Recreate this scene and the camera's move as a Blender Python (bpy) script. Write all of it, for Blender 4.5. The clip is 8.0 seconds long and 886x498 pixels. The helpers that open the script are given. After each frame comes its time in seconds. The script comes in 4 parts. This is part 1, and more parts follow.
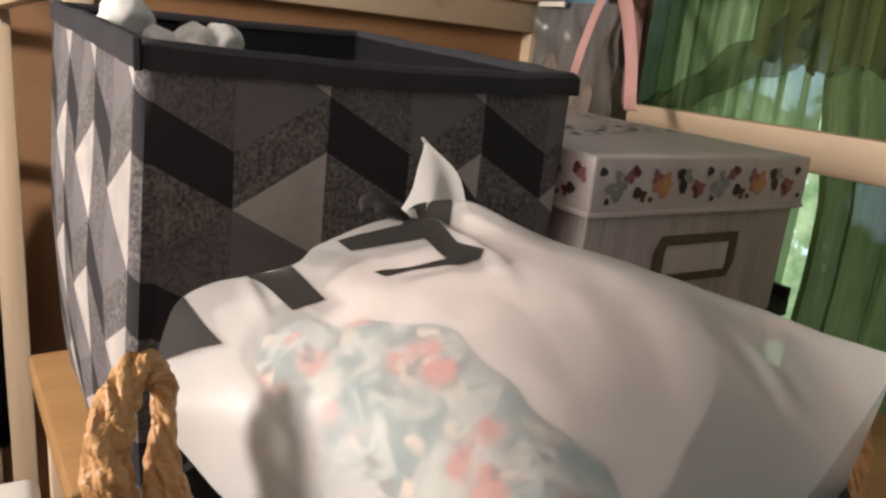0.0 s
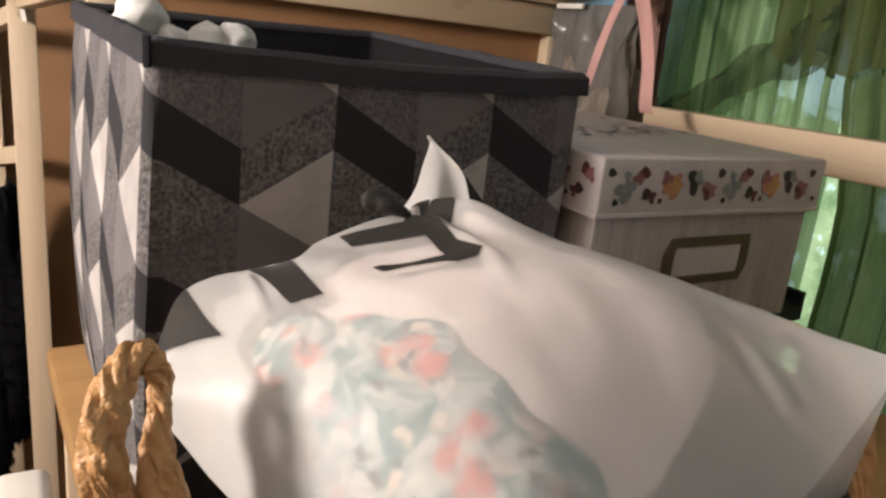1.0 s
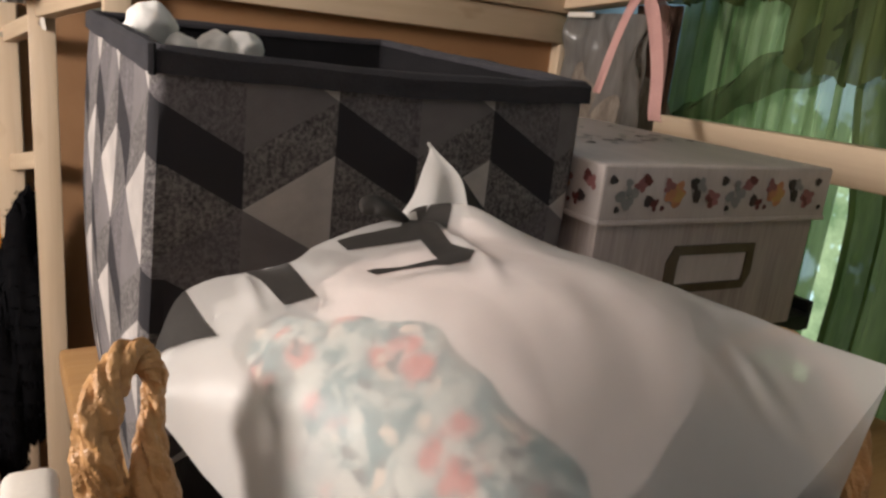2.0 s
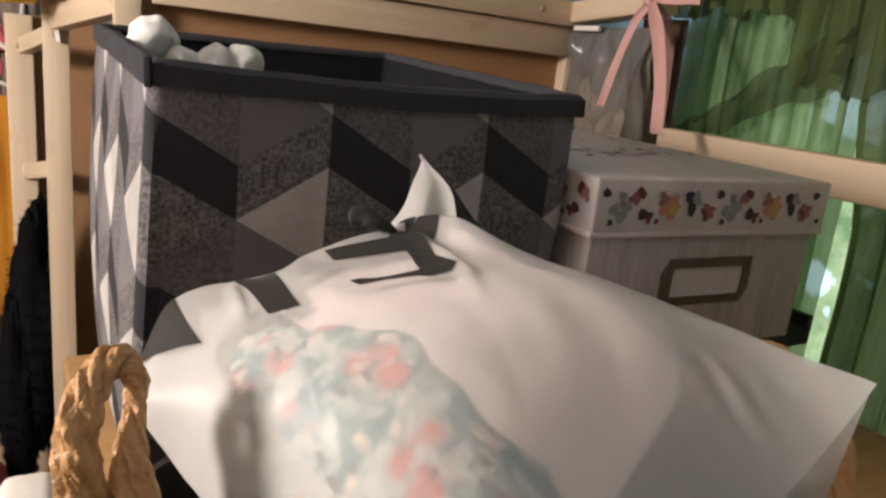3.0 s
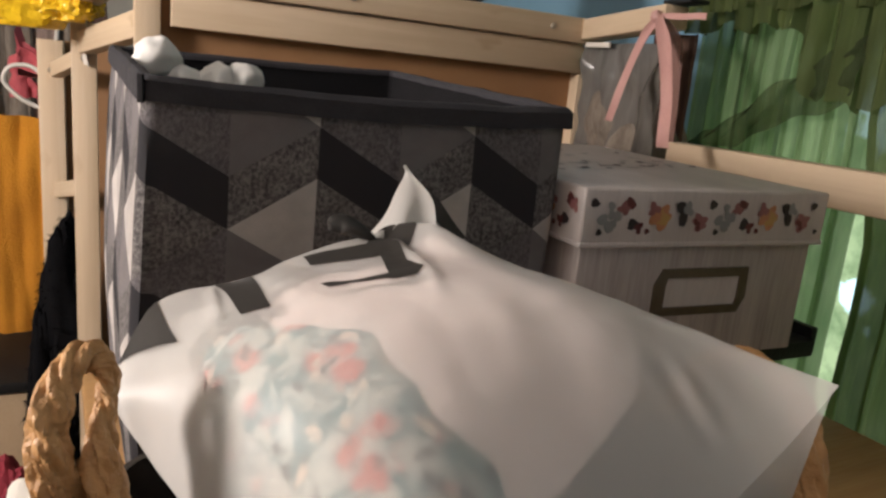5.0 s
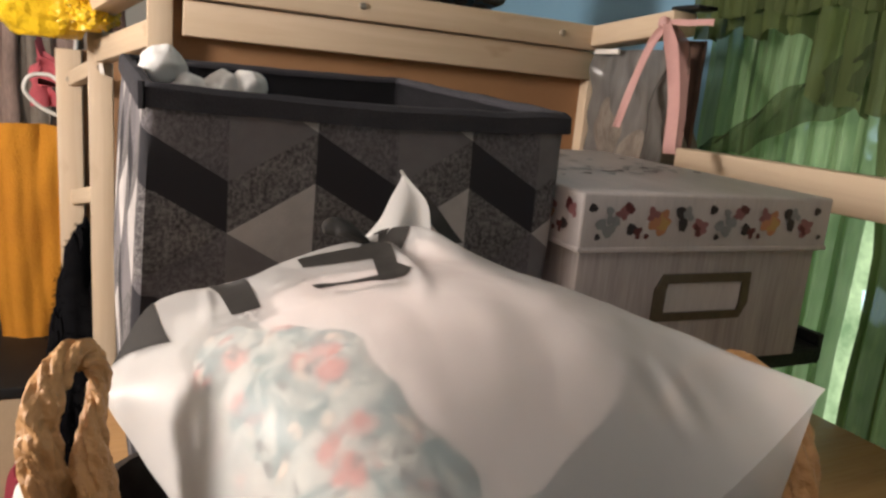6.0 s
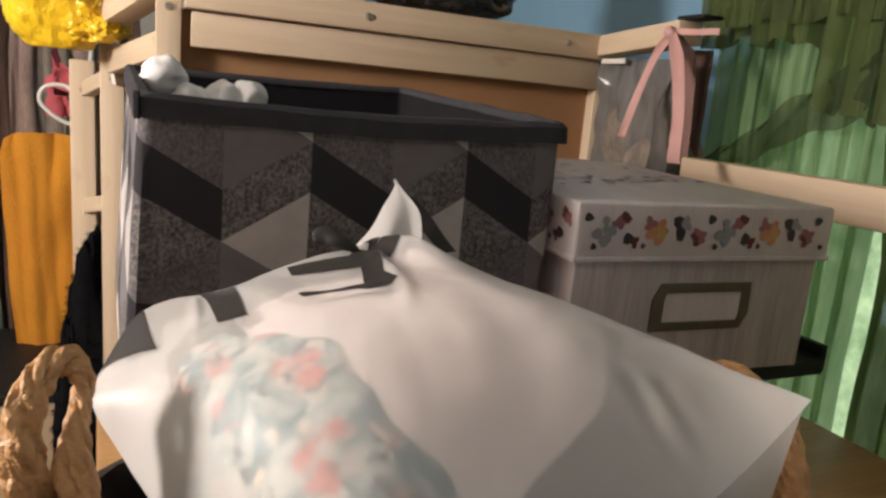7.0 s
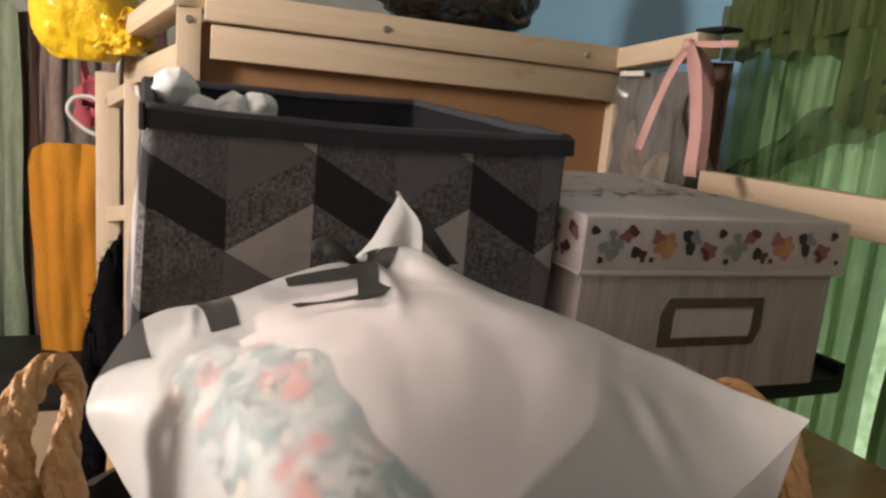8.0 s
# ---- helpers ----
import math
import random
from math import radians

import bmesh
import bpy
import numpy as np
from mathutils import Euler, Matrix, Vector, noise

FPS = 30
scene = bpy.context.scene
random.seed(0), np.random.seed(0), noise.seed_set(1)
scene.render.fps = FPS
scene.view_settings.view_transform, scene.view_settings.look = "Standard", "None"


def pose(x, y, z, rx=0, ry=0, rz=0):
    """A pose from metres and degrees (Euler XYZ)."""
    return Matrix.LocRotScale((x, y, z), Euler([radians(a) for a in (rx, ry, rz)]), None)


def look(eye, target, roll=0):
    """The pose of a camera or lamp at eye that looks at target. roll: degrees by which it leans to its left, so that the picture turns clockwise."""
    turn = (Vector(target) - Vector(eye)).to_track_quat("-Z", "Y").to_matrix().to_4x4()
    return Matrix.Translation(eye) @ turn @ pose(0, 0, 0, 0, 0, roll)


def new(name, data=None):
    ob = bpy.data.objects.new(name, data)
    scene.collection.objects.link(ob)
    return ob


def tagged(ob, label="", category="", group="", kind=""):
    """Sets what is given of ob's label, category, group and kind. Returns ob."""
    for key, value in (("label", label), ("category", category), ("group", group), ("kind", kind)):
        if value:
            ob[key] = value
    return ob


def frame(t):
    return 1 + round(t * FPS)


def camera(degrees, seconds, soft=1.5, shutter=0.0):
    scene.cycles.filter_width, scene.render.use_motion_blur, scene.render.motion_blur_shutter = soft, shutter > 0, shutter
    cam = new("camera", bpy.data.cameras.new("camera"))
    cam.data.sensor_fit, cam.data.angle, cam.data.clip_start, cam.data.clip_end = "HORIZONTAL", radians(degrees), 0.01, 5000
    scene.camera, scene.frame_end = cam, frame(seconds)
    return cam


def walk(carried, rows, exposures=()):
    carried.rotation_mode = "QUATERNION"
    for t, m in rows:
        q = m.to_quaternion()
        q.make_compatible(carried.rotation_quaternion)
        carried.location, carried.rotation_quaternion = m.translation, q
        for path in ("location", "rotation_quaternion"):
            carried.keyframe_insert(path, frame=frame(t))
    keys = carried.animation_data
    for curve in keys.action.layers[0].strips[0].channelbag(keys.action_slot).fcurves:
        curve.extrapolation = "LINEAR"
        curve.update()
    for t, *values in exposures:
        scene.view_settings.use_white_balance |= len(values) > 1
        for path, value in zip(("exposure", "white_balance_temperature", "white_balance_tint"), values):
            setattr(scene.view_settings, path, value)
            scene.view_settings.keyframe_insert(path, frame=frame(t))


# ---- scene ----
cam = camera(62.2, 8.0, soft=2.6)
PATH = [
    (0, (-0.6135, -0.8194, 1.236), (0.4147, 0.8069, 0.69), 5.7),
    (0.5, (-0.6107, -0.8223, 1.235), (0.3921, 0.8198, 0.691), 5.8),
    (1, (-0.607, -0.8258, 1.235), (0.3698, 0.8314, 0.691), 5.9),
    (1.5, (-0.6046, -0.8297, 1.235), (0.3512, 0.843, 0.696), 5.9),
    (3, (-0.5929, -0.8429, 1.238), (0.3127, 0.8682, 0.735), 6.1),
    (3.5, (-0.5888, -0.8478, 1.238), (0.2964, 0.8761, 0.744), 6.1),
    (4, (-0.584, -0.8532, 1.238), (0.2823, 0.8837, 0.753), 5.9),
    (4.5, (-0.5791, -0.8586, 1.237), (0.269, 0.8908, 0.765), 5.6),
    (6, (-0.5651, -0.8721, 1.237), (0.2165, 0.9143, 0.793), 5.1),
    (6.5, (-0.56, -0.8752, 1.238), (0.2018, 0.921, 0.8), 5.1),
    (7, (-0.5544, -0.8776, 1.238), (0.1888, 0.9304, 0.815), 5.0),
    (7.5, (-0.5482, -0.8791, 1.238), (0.1662, 0.9433, 0.827), 5.0),
    (8, (-0.5421, -0.8805, 1.239), (0.1358, 0.9588, 0.841), 5.1),
]
EXPOSURES = [(0, -0.22), (0.5, -0.40), (1.0, -0.13), (1.5, -0.51), (3.0, -0.24), (3.5, -0.48), (4.0, -0.17), (4.5, -0.44), (6.0, -0.14), (6.5, -0.44), (7.0, -0.16), (7.5, -0.46), (8.0, -0.16)]
walk(cam, [(t, look(eye, target, roll)) for t, eye, target, roll in PATH], EXPOSURES)

# ---- world and lights ----
world = bpy.data.worlds.new("world")
scene.world = world
world.use_nodes = True
wn = world.node_tree.nodes
sky = wn.new("ShaderNodeTexSky")
sky.sky_type, sky.sun_disc = "NISHITA", False
sky.sun_elevation, sky.sun_rotation = radians(40), radians(120)
wn["Background"].inputs["Strength"].default_value = 0.10
world.node_tree.links.new(sky.outputs[0], wn["Background"].inputs[0])


def lamp(name, kind, where, target, power, colour, size=0.1):
    data = bpy.data.lights.new(name, kind)
    data.energy, data.color = power, colour
    if kind == "AREA":
        data.size = size
    else:
        data.shadow_soft_size = size
    ob = new(name, data)
    ob.matrix_world = look(where, target)
    return ob


LAMP_X, LAMP_Y, LAMP_Z = -1.47, -0.40, 1.45
lamp("table_lamp_bulb", "POINT", (LAMP_X, LAMP_Y, LAMP_Z), (0, 0, 1), 76, (1.0, 0.905, 0.845), 0.10)
# Unseen fill, added to stand for the general light of the room.
lamp("room_fill", "AREA", (-1.0, -1.6, 2.36), (-0.9, -1.2, 0), 2.4, (1.0, 0.87, 0.90), 0.35)


# ---- materials ----
def ramp_mix(nt, fac, a, b, mode="MIX"):
    n = nt.nodes.new("ShaderNodeMix")
    n.data_type, n.blend_type = "RGBA", mode
    for sock, v in ((n.inputs[0], fac), (n.inputs[6], a), (n.inputs[7], b)):
        if isinstance(v, (int, float)):
            sock.default_value = v
        elif isinstance(v, tuple):
            sock.default_value = (*v, 1)
        else:
            nt.links.new(v, sock)
    return n.outputs[2]


def calc(nt, op, a, b=0.0, c=0.0):
    n = nt.nodes.new("ShaderNodeMath")
    n.operation = op
    for sock, v in zip(n.inputs, (a, b, c)):
        if isinstance(v, (int, float)):
            sock.default_value = v
        else:
            nt.links.new(v, sock)
    return n.outputs[0]


def coords(nt, scale=(1, 1, 1), which="Object"):
    tc = nt.nodes.new("ShaderNodeTexCoord")
    mp = nt.nodes.new("ShaderNodeMapping")
    mp.inputs["Scale"].default_value = scale
    nt.links.new(tc.outputs[which], mp.inputs[0])
    return mp.outputs[0]


def grain(nt, vec, scale, detail=4, rough=0.6, low=0.35, high=0.65, distort=0.0):
    n = nt.nodes.new("ShaderNodeTexNoise")
    n.inputs["Scale"].default_value, n.inputs["Detail"].default_value = scale, detail
    n.inputs["Roughness"].default_value, n.inputs["Distortion"].default_value = rough, distort
    nt.links.new(vec, n.inputs["Vector"])
    r = nt.nodes.new("ShaderNodeMapRange")
    r.inputs["From Min"].default_value, r.inputs["From Max"].default_value = low, high
    nt.links.new(n.outputs[0], r.inputs["Value"])
    return r.outputs[0]


def blank(name):
    m = bpy.data.materials.new(name)
    m.use_nodes = True
    return m, m.node_tree, m.node_tree.nodes["Principled BSDF"]


def put(nt, bsdf, colour=None, rough=None, bump=None, strength=0.3, dist=0.001, metal=None):
    if colour is not None:
        if isinstance(colour, tuple):
            bsdf.inputs["Base Color"].default_value = (*colour, 1)
        else:
            nt.links.new(colour, bsdf.inputs["Base Color"])
    if rough is not None:
        if isinstance(rough, (int, float)):
            bsdf.inputs["Roughness"].default_value = rough
        else:
            nt.links.new(rough, bsdf.inputs["Roughness"])
    if metal is not None:
        bsdf.inputs["Metallic"].default_value = metal
    if bump is not None:
        b = nt.nodes.new("ShaderNodeBump")
        b.inputs["Strength"].default_value, b.inputs["Distance"].default_value = strength, dist
        nt.links.new(bump, b.inputs["Height"])
        nt.links.new(b.outputs[0], bsdf.inputs["Normal"])


def plain(name, a, b, rough=0.6, fine=300, coarse=12, stretch=(1, 1, 1), strength=0.3, dist=0.0006, metal=None, spec=0.5):
    """Two tones of one surface, mixed at a coarse and a fine scale, with a fine relief."""
    m, nt, p = blank(name)
    vec = coords(nt, stretch)
    g1, g2 = grain(nt, vec, coarse), grain(nt, vec, fine, 3)
    f = calc(nt, "ADD", calc(nt, "MULTIPLY", g1, 0.6), calc(nt, "MULTIPLY", g2, 0.4))
    put(nt, p, ramp_mix(nt, f, a, b), rough, g2, strength, dist, metal)
    p.inputs["Specular IOR Level"].default_value = spec
    return m


def wood(name, a, b, dark):
    m, nt, p = blank(name)
    vec = coords(nt, (3, 60, 60))
    oi = nt.nodes.new("ShaderNodeObjectInfo")
    off = nt.nodes.new("ShaderNodeVectorMath")
    off.operation = "ADD"
    nt.links.new(vec, off.inputs[0])
    nt.links.new(calc(nt, "MULTIPLY", oi.outputs["Random"], 50.0), off.inputs[1])
    g1 = grain(nt, off.outputs[0], 1.2, 5, 0.6, 0.3, 0.7, 0.6)
    g2 = grain(nt, off.outputs[0], 8, 3)
    knots = grain(nt, coords(nt, (8, 20, 20)), 1.5, 2, 0.5, 0.68, 0.78)
    col = ramp_mix(nt, calc(nt, "MULTIPLY", knots, 0.6), ramp_mix(nt, g1, a, b), dark)
    put(nt, p, col, calc(nt, "ADD", 0.45, calc(nt, "MULTIPLY", g2, 0.15)), g2, 0.15, 0.0004)
    return m


PINE = wood("pine", (0.62, 0.49, 0.35), (0.53, 0.40, 0.27), (0.36, 0.23, 0.13))
PINE_TOP = wood("pine_top", (0.38, 0.215, 0.085), (0.31, 0.165, 0.065), (0.24, 0.13, 0.055))
HARDBOARD = plain("hardboard", (0.33, 0.175, 0.080), (0.27, 0.135, 0.06), 0.65, 500, 9)
STEEL = plain("screw_steel", (0.45, 0.40, 0.33), (0.35, 0.30, 0.25), 0.4, metal=0.8)
CHARCOAL = plain("charcoal_binding", (0.034, 0.033, 0.038), (0.048, 0.046, 0.052), 0.9, 900, 40, strength=0.5, spec=0.2)
LINING = plain("dark_lining", (0.008, 0.008, 0.009), (0.013, 0.012, 0.014), 0.9, 700, 15, spec=0.15)
WHITE_FLUFF = plain("white_fleece", (0.80, 0.78, 0.75), (0.74, 0.72, 0.70), 0.9, 700, 30, strength=0.3, dist=0.0005)
WHITEWASH = plain("whitewashed_card", (0.44, 0.385, 0.365), (0.26, 0.22, 0.21), 0.45, 28, 6, (14, 14, 1), 0.1)
LID_PAPER = plain("white_lid_paper", (0.54, 0.48, 0.46), (0.43, 0.385, 0.37), 0.45, 60, 7, (12, 1, 1), 0.1)
BRASS = plain("dull_bronze", (0.13, 0.095, 0.06), (0.09, 0.065, 0.04), 0.45, 200, 30, metal=0.4)
BLACK = plain("black_plastic", (0.008, 0.008, 0.009), (0.014, 0.014, 0.014), 0.5, spec=0.25)
CARD = plain("brown_card", (0.42, 0.31, 0.20), (0.36, 0.26, 0.16), 0.7, 300, 10)
PAPER_ROPE = plain("twisted_paper", (0.58, 0.33, 0.14), (0.38, 0.19, 0.07), 0.5, 120, 25, (1, 1, 1), 0.6, 0.002)
BASKET_DARK = plain("dark_basket", (0.018, 0.013, 0.010), (0.03, 0.02, 0.015), 0.7, 150, 20)
RIBBON = plain("pink_satin", (0.56, 0.32, 0.29), (0.48, 0.26, 0.24), 0.45, 500, 20, strength=0.1)
INK = plain("black_ink", (0.018, 0.015, 0.013), (0.026, 0.022, 0.019), 0.6, 300, 20, strength=0.05)
YELLOW = plain("yellow_plastic", (0.78, 0.52, 0.02), (0.70, 0.42, 0.015), 0.3, 60, 12, strength=0.5, dist=0.003)
BIN_LINER = plain("black_liner", (0.008, 0.009, 0.008), (0.014, 0.014, 0.013), 0.06, 40, 12, strength=0.12, dist=0.002, spec=1.0)
TOWEL = plain("orange_towel", (0.60, 0.25, 0.015), (0.50, 0.19, 0.012), 0.9, 250, 6, strength=0.6, dist=0.002)
FUR = plain("black_pile", (0.004, 0.004, 0.005), (0.007, 0.007, 0.008), 0.95, 200, 30, spec=0.05)
RED = plain("red_cloth", (0.30, 0.03, 0.05), (0.22, 0.02, 0.035), 0.85)
GREY_CLOTH = plain("grey_cloth", (0.26, 0.22, 0.18), (0.12, 0.095, 0.075), 0.9, 60, 8, (6, 6, 1))
PINK_PRINT = plain("pink_cloth", (0.60, 0.12, 0.14), (0.45, 0.08, 0.10), 0.85)
BROWN_CLOTH = plain("brown_cloth", (0.12, 0.065, 0.045), (0.05, 0.03, 0.022), 0.9, 60, 8, (6, 6, 1))
SAGE_CLOTH = plain("sage_cloth", (0.26, 0.30, 0.20), (0.14, 0.17, 0.11), 0.9, 60, 8, (6, 6, 1))
PINK_GREY = plain("rose_beige_cloth", (0.34, 0.24, 0.20), (0.17, 0.12, 0.10), 0.9, 60, 8, (6, 6, 1))
WHITE_PLASTIC = plain("white_plastic", (0.72, 0.68, 0.62), (0.66, 0.62, 0.57), 0.35, 200, 10, strength=0.1)
BLUE_WALL = plain("blue_wall_paint", (0.19, 0.36, 0.50), (0.17, 0.33, 0.46), 0.6, 150, 3, strength=0.1)
CREAM_WALL = plain("cream_wall_paint", (0.52, 0.50, 0.45), (0.48, 0.46, 0.41), 0.7, 150, 3, strength=0.1)
CEILING_PAINT = plain("ceiling_paint", (0.75, 0.73, 0.68), (0.70, 0.68, 0.63), 0.8, 150, 3)
FLOOR_WOOD = wood("floor_boards", (0.30, 0.18, 0.09), (0.24, 0.14, 0.07), (0.12, 0.07, 0.03))
LAMP_SHADE = plain("lamp_shade", (0.75, 0.65, 0.48), (0.70, 0.60, 0.44), 0.8)


def sheer(name, a, b, through_part, clear):
    m, nt, p = blank(name)
    vec = coords(nt)
    g1, g2 = grain(nt, coords(nt, (1, 1, 0.15)), 30), grain(nt, vec, 700, 2)
    col = ramp_mix(nt, g1, a, b)
    put(nt, p, col, 0.8, g2, 0.2, 0.0003)
    tr = nt.nodes.new("ShaderNodeBsdfTranslucent")
    nt.links.new(col, tr.inputs[0])
    m1 = nt.nodes.new("ShaderNodeMixShader")
    m1.inputs[0].default_value = through_part
    nt.links.new(p.outputs[0], m1.inputs[1]), nt.links.new(tr.outputs[0], m1.inputs[2])
    m2 = nt.nodes.new("ShaderNodeMixShader")
    m2.inputs[0].default_value = clear
    tp = nt.nodes.new("ShaderNodeBsdfTransparent")
    nt.links.new(m1.outputs[0], m2.inputs[1]), nt.links.new(tp.outputs[0], m2.inputs[2])
    nt.links.new(m2.outputs[0], nt.nodes["Material Output"].inputs[0])
    return m


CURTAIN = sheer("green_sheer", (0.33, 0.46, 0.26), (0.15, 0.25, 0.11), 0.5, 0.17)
# Darker, less see-through green for the second drape.
CURTAIN_DENSE = sheer("green_dense", (0.17, 0.22, 0.085), (0.065, 0.10, 0.035), 0.4, 0.06)
VALANCE = sheer("olive_sheer", (0.13, 0.17, 0.05), (0.075, 0.10, 0.03), 0.4, 0.12)
SWAG = sheer("olive_net", (0.075, 0.105, 0.034), (0.055, 0.078, 0.026), 0.4, 0.30)
POLY = sheer("white_poly_film", (0.86, 0.83, 0.80), (0.83, 0.81, 0.79), 0.30, 0.48)
POLY_FOLD = sheer("folded_poly_film", (0.86, 0.83, 0.80), (0.83, 0.81, 0.79), 0.40, 0.10)
RIBBON_SHEER = sheer("sheer_pink", (0.42, 0.24, 0.21), (0.34, 0.19, 0.17), 0.3, 0.45)
CLEAR_BAG = sheer("cloudy_film", (0.32, 0.30, 0.28), (0.17, 0.155, 0.14), 0.35, 0.25)
for film, gloss in ((POLY, 0.36), (POLY_FOLD, 0.30), (CLEAR_BAG, 0.18)):
    nt = film.node_tree
    p = nt.nodes["Principled BSDF"]
    p.inputs["Roughness"].default_value = gloss
    p.inputs["Specular IOR Level"].default_value = 0.28
    put(nt, p, bump=grain(nt, coords(nt, (1.0, 0.45, 1.0)), 26, 1, 0.4, 0.30, 0.70), strength=0.12, dist=0.0016)

COL_W, BAND, Z_APEX = 0.0455, 0.0277, 1.149


def bin_print():
    """Geometric print: columns of slanted bars and triangles in charcoal, heather, grey and pale grey."""
    m, nt, p = blank("geometric_print")
    tc = nt.nodes.new("ShaderNodeTexCoord")
    sp = nt.nodes.new("ShaderNodeSeparateXYZ")
    nt.links.new(tc.outputs["UV"], sp.inputs[0])
    uu = calc(nt, "DIVIDE", calc(nt, "ADD", sp.outputs[0], 10 * COL_W + 0.0065), COL_W)
    zz = calc(nt, "ADD", sp.outputs[1], 0.0)
    s = calc(nt, "FRACT", uu)
    odd = calc(nt, "MODULO", calc(nt, "FLOOR", uu), 2.0)
    s2 = calc(nt, "MULTIPLY", s, 2.0)
    wa = calc(nt, "WRAP", calc(nt, "SUBTRACT", calc(nt, "DIVIDE", calc(nt, "SUBTRACT", Z_APEX + 2 * BAND, zz), BAND), s), 3.0, 0.0)
    wb = calc(nt, "WRAP", calc(nt, "ADD", calc(nt, "DIVIDE", calc(nt, "SUBTRACT", Z_APEX + BAND, zz), BAND), s), 3.0, 0.0)
    fleck = grain(nt, coords(nt, (1, 0.75, 1), "UV"), 460, 3, 0.70, 0.40, 0.62)
    weave = grain(nt, coords(nt, (1, 1, 1), "UV"), 1500, 2)
    soft = grain(nt, coords(nt, (1, 1, 1), "UV"), 25, 3)
    blotch = grain(nt, coords(nt, (1, 0.5, 1), "UV"), 160, 3, 0.6, 0.3, 0.7)
    fleck = calc(nt, "ADD", calc(nt, "MULTIPLY", fleck, 0.65), calc(nt, "MULTIPLY", blotch, 0.35))
    heather = ramp_mix(nt, fleck, (0.042, 0.037, 0.039), (0.290, 0.266, 0.260))
    black, grey, pale, slate = (0.028, 0.026, 0.031), (0.20, 0.182, 0.186), (0.55, 0.505, 0.48), (0.225, 0.205, 0.215)
    tweed = ramp_mix(nt, fleck, (0.085, 0.076, 0.080), slate)
    a = ramp_mix(nt, calc(nt, "LESS_THAN", wa, 1.0), ramp_mix(nt, calc(nt, "LESS_THAN", wa, calc(nt, "SUBTRACT", 3.0, s2)), tweed, heather), black)
    b = ramp_mix(nt, calc(nt, "LESS_THAN", wb, 1.0), ramp_mix(nt, calc(nt, "LESS_THAN", wb, calc(nt, "ADD", 1.0, s2)), grey, pale), heather)
    col = ramp_mix(nt, odd, a, b)
    col = ramp_mix(nt, calc(nt, "MULTIPLY", weave, 0.18), col, (0.05, 0.05, 0.05))
    col = ramp_mix(nt, calc(nt, "MULTIPLY", soft, 0.30), col, (0.03, 0.03, 0.03))
    put(nt, p, col, 0.85, weave, 0.35, 0.0004)
    p.inputs["Specular IOR Level"].default_value = 0.2
    return m


BIN_PRINT = bin_print()


def floral_cloth():
    """Teal cotton with scattered coral and cream flowers and dark sprigs."""
    m, nt, p = blank("floral_cotton")
    vec = coords(nt)
    base = ramp_mix(nt, grain(nt, vec, 75, 3, 0.6, 0.42, 0.58, 0.8), (0.02, 0.17, 0.19), (0.60, 0.62, 0.57))
    bend = nt.nodes.new("ShaderNodeTexNoise")
    bend.inputs["Scale"].default_value = 90
    nt.links.new(vec, bend.inputs["Vector"])
    mixed = nt.nodes.new("ShaderNodeVectorMath")
    mixed.operation = "MULTIPLY_ADD"
    mixed.inputs[1].default_value = (0.014, 0.014, 0.014)
    nt.links.new(bend.outputs["Color"], mixed.inputs[0])
    nt.links.new(vec, mixed.inputs[2])

    def spots(scale, edge, soft):
        vo = nt.nodes.new("ShaderNodeTexVoronoi")
        vo.inputs["Scale"].default_value = scale
        nt.links.new(mixed.outputs[0], vo.inputs["Vector"])
        r = nt.nodes.new("ShaderNodeMapRange")
        r.inputs["From Min"].default_value, r.inputs["From Max"].default_value = edge + soft, edge
        nt.links.new(vo.outputs["Distance"], r.inputs["Value"])
        return r.outputs[0]

    col = ramp_mix(nt, spots(58, 0.20, 0.18), base, (0.66, 0.10, 0.07))
    col = ramp_mix(nt, spots(80, 0.16, 0.14), col, (0.78, 0.62, 0.50))
    col = ramp_mix(nt, spots(120, 0.18, 0.12), col, (0.03, 0.05, 0.06))
    put(nt, p, col, 0.85, grain(nt, vec, 1200, 2), 0.3, 0.0004)
    return m


FLORAL = floral_cloth()
PALE_PINK = plain("pale_pink_cotton", (0.88, 0.76, 0.72), (0.80, 0.67, 0.64), 0.85, 500, 18)


# ---- building helpers ----
def mesh_of(name, bm, smooth=True):
    me = bpy.data.meshes.new(name)
    bmesh.ops.recalc_face_normals(bm, faces=bm.faces)
    bm.to_mesh(me)
    bm.free()
    if smooth:
        me.shade_smooth()
        me.set_sharp_from_angle(angle=radians(38))
    return me


def part(name, bm, material, parent, label="", m=None, smooth=True):
    ob = new(name, mesh_of(name, bm, smooth))
    ob.data.materials.append(material)
    if m is not None:
        ob.matrix_basis = m
    if parent is not None:
        ob.parent = parent
    return tagged(ob, label)


def thing(name, label, category, group="", kind="", at=(0, 0, 0)):
    ob = new(name)
    ob.empty_display_size = 0.05
    ob.location = at
    return tagged(ob, label, category, group, kind)


def lone(name, bm, material, label, category, group="", kind="", smooth=True):
    ob = new(name, mesh_of(name, bm, smooth))
    ob.data.materials.append(material)
    return tagged(ob, label, category, group, kind)


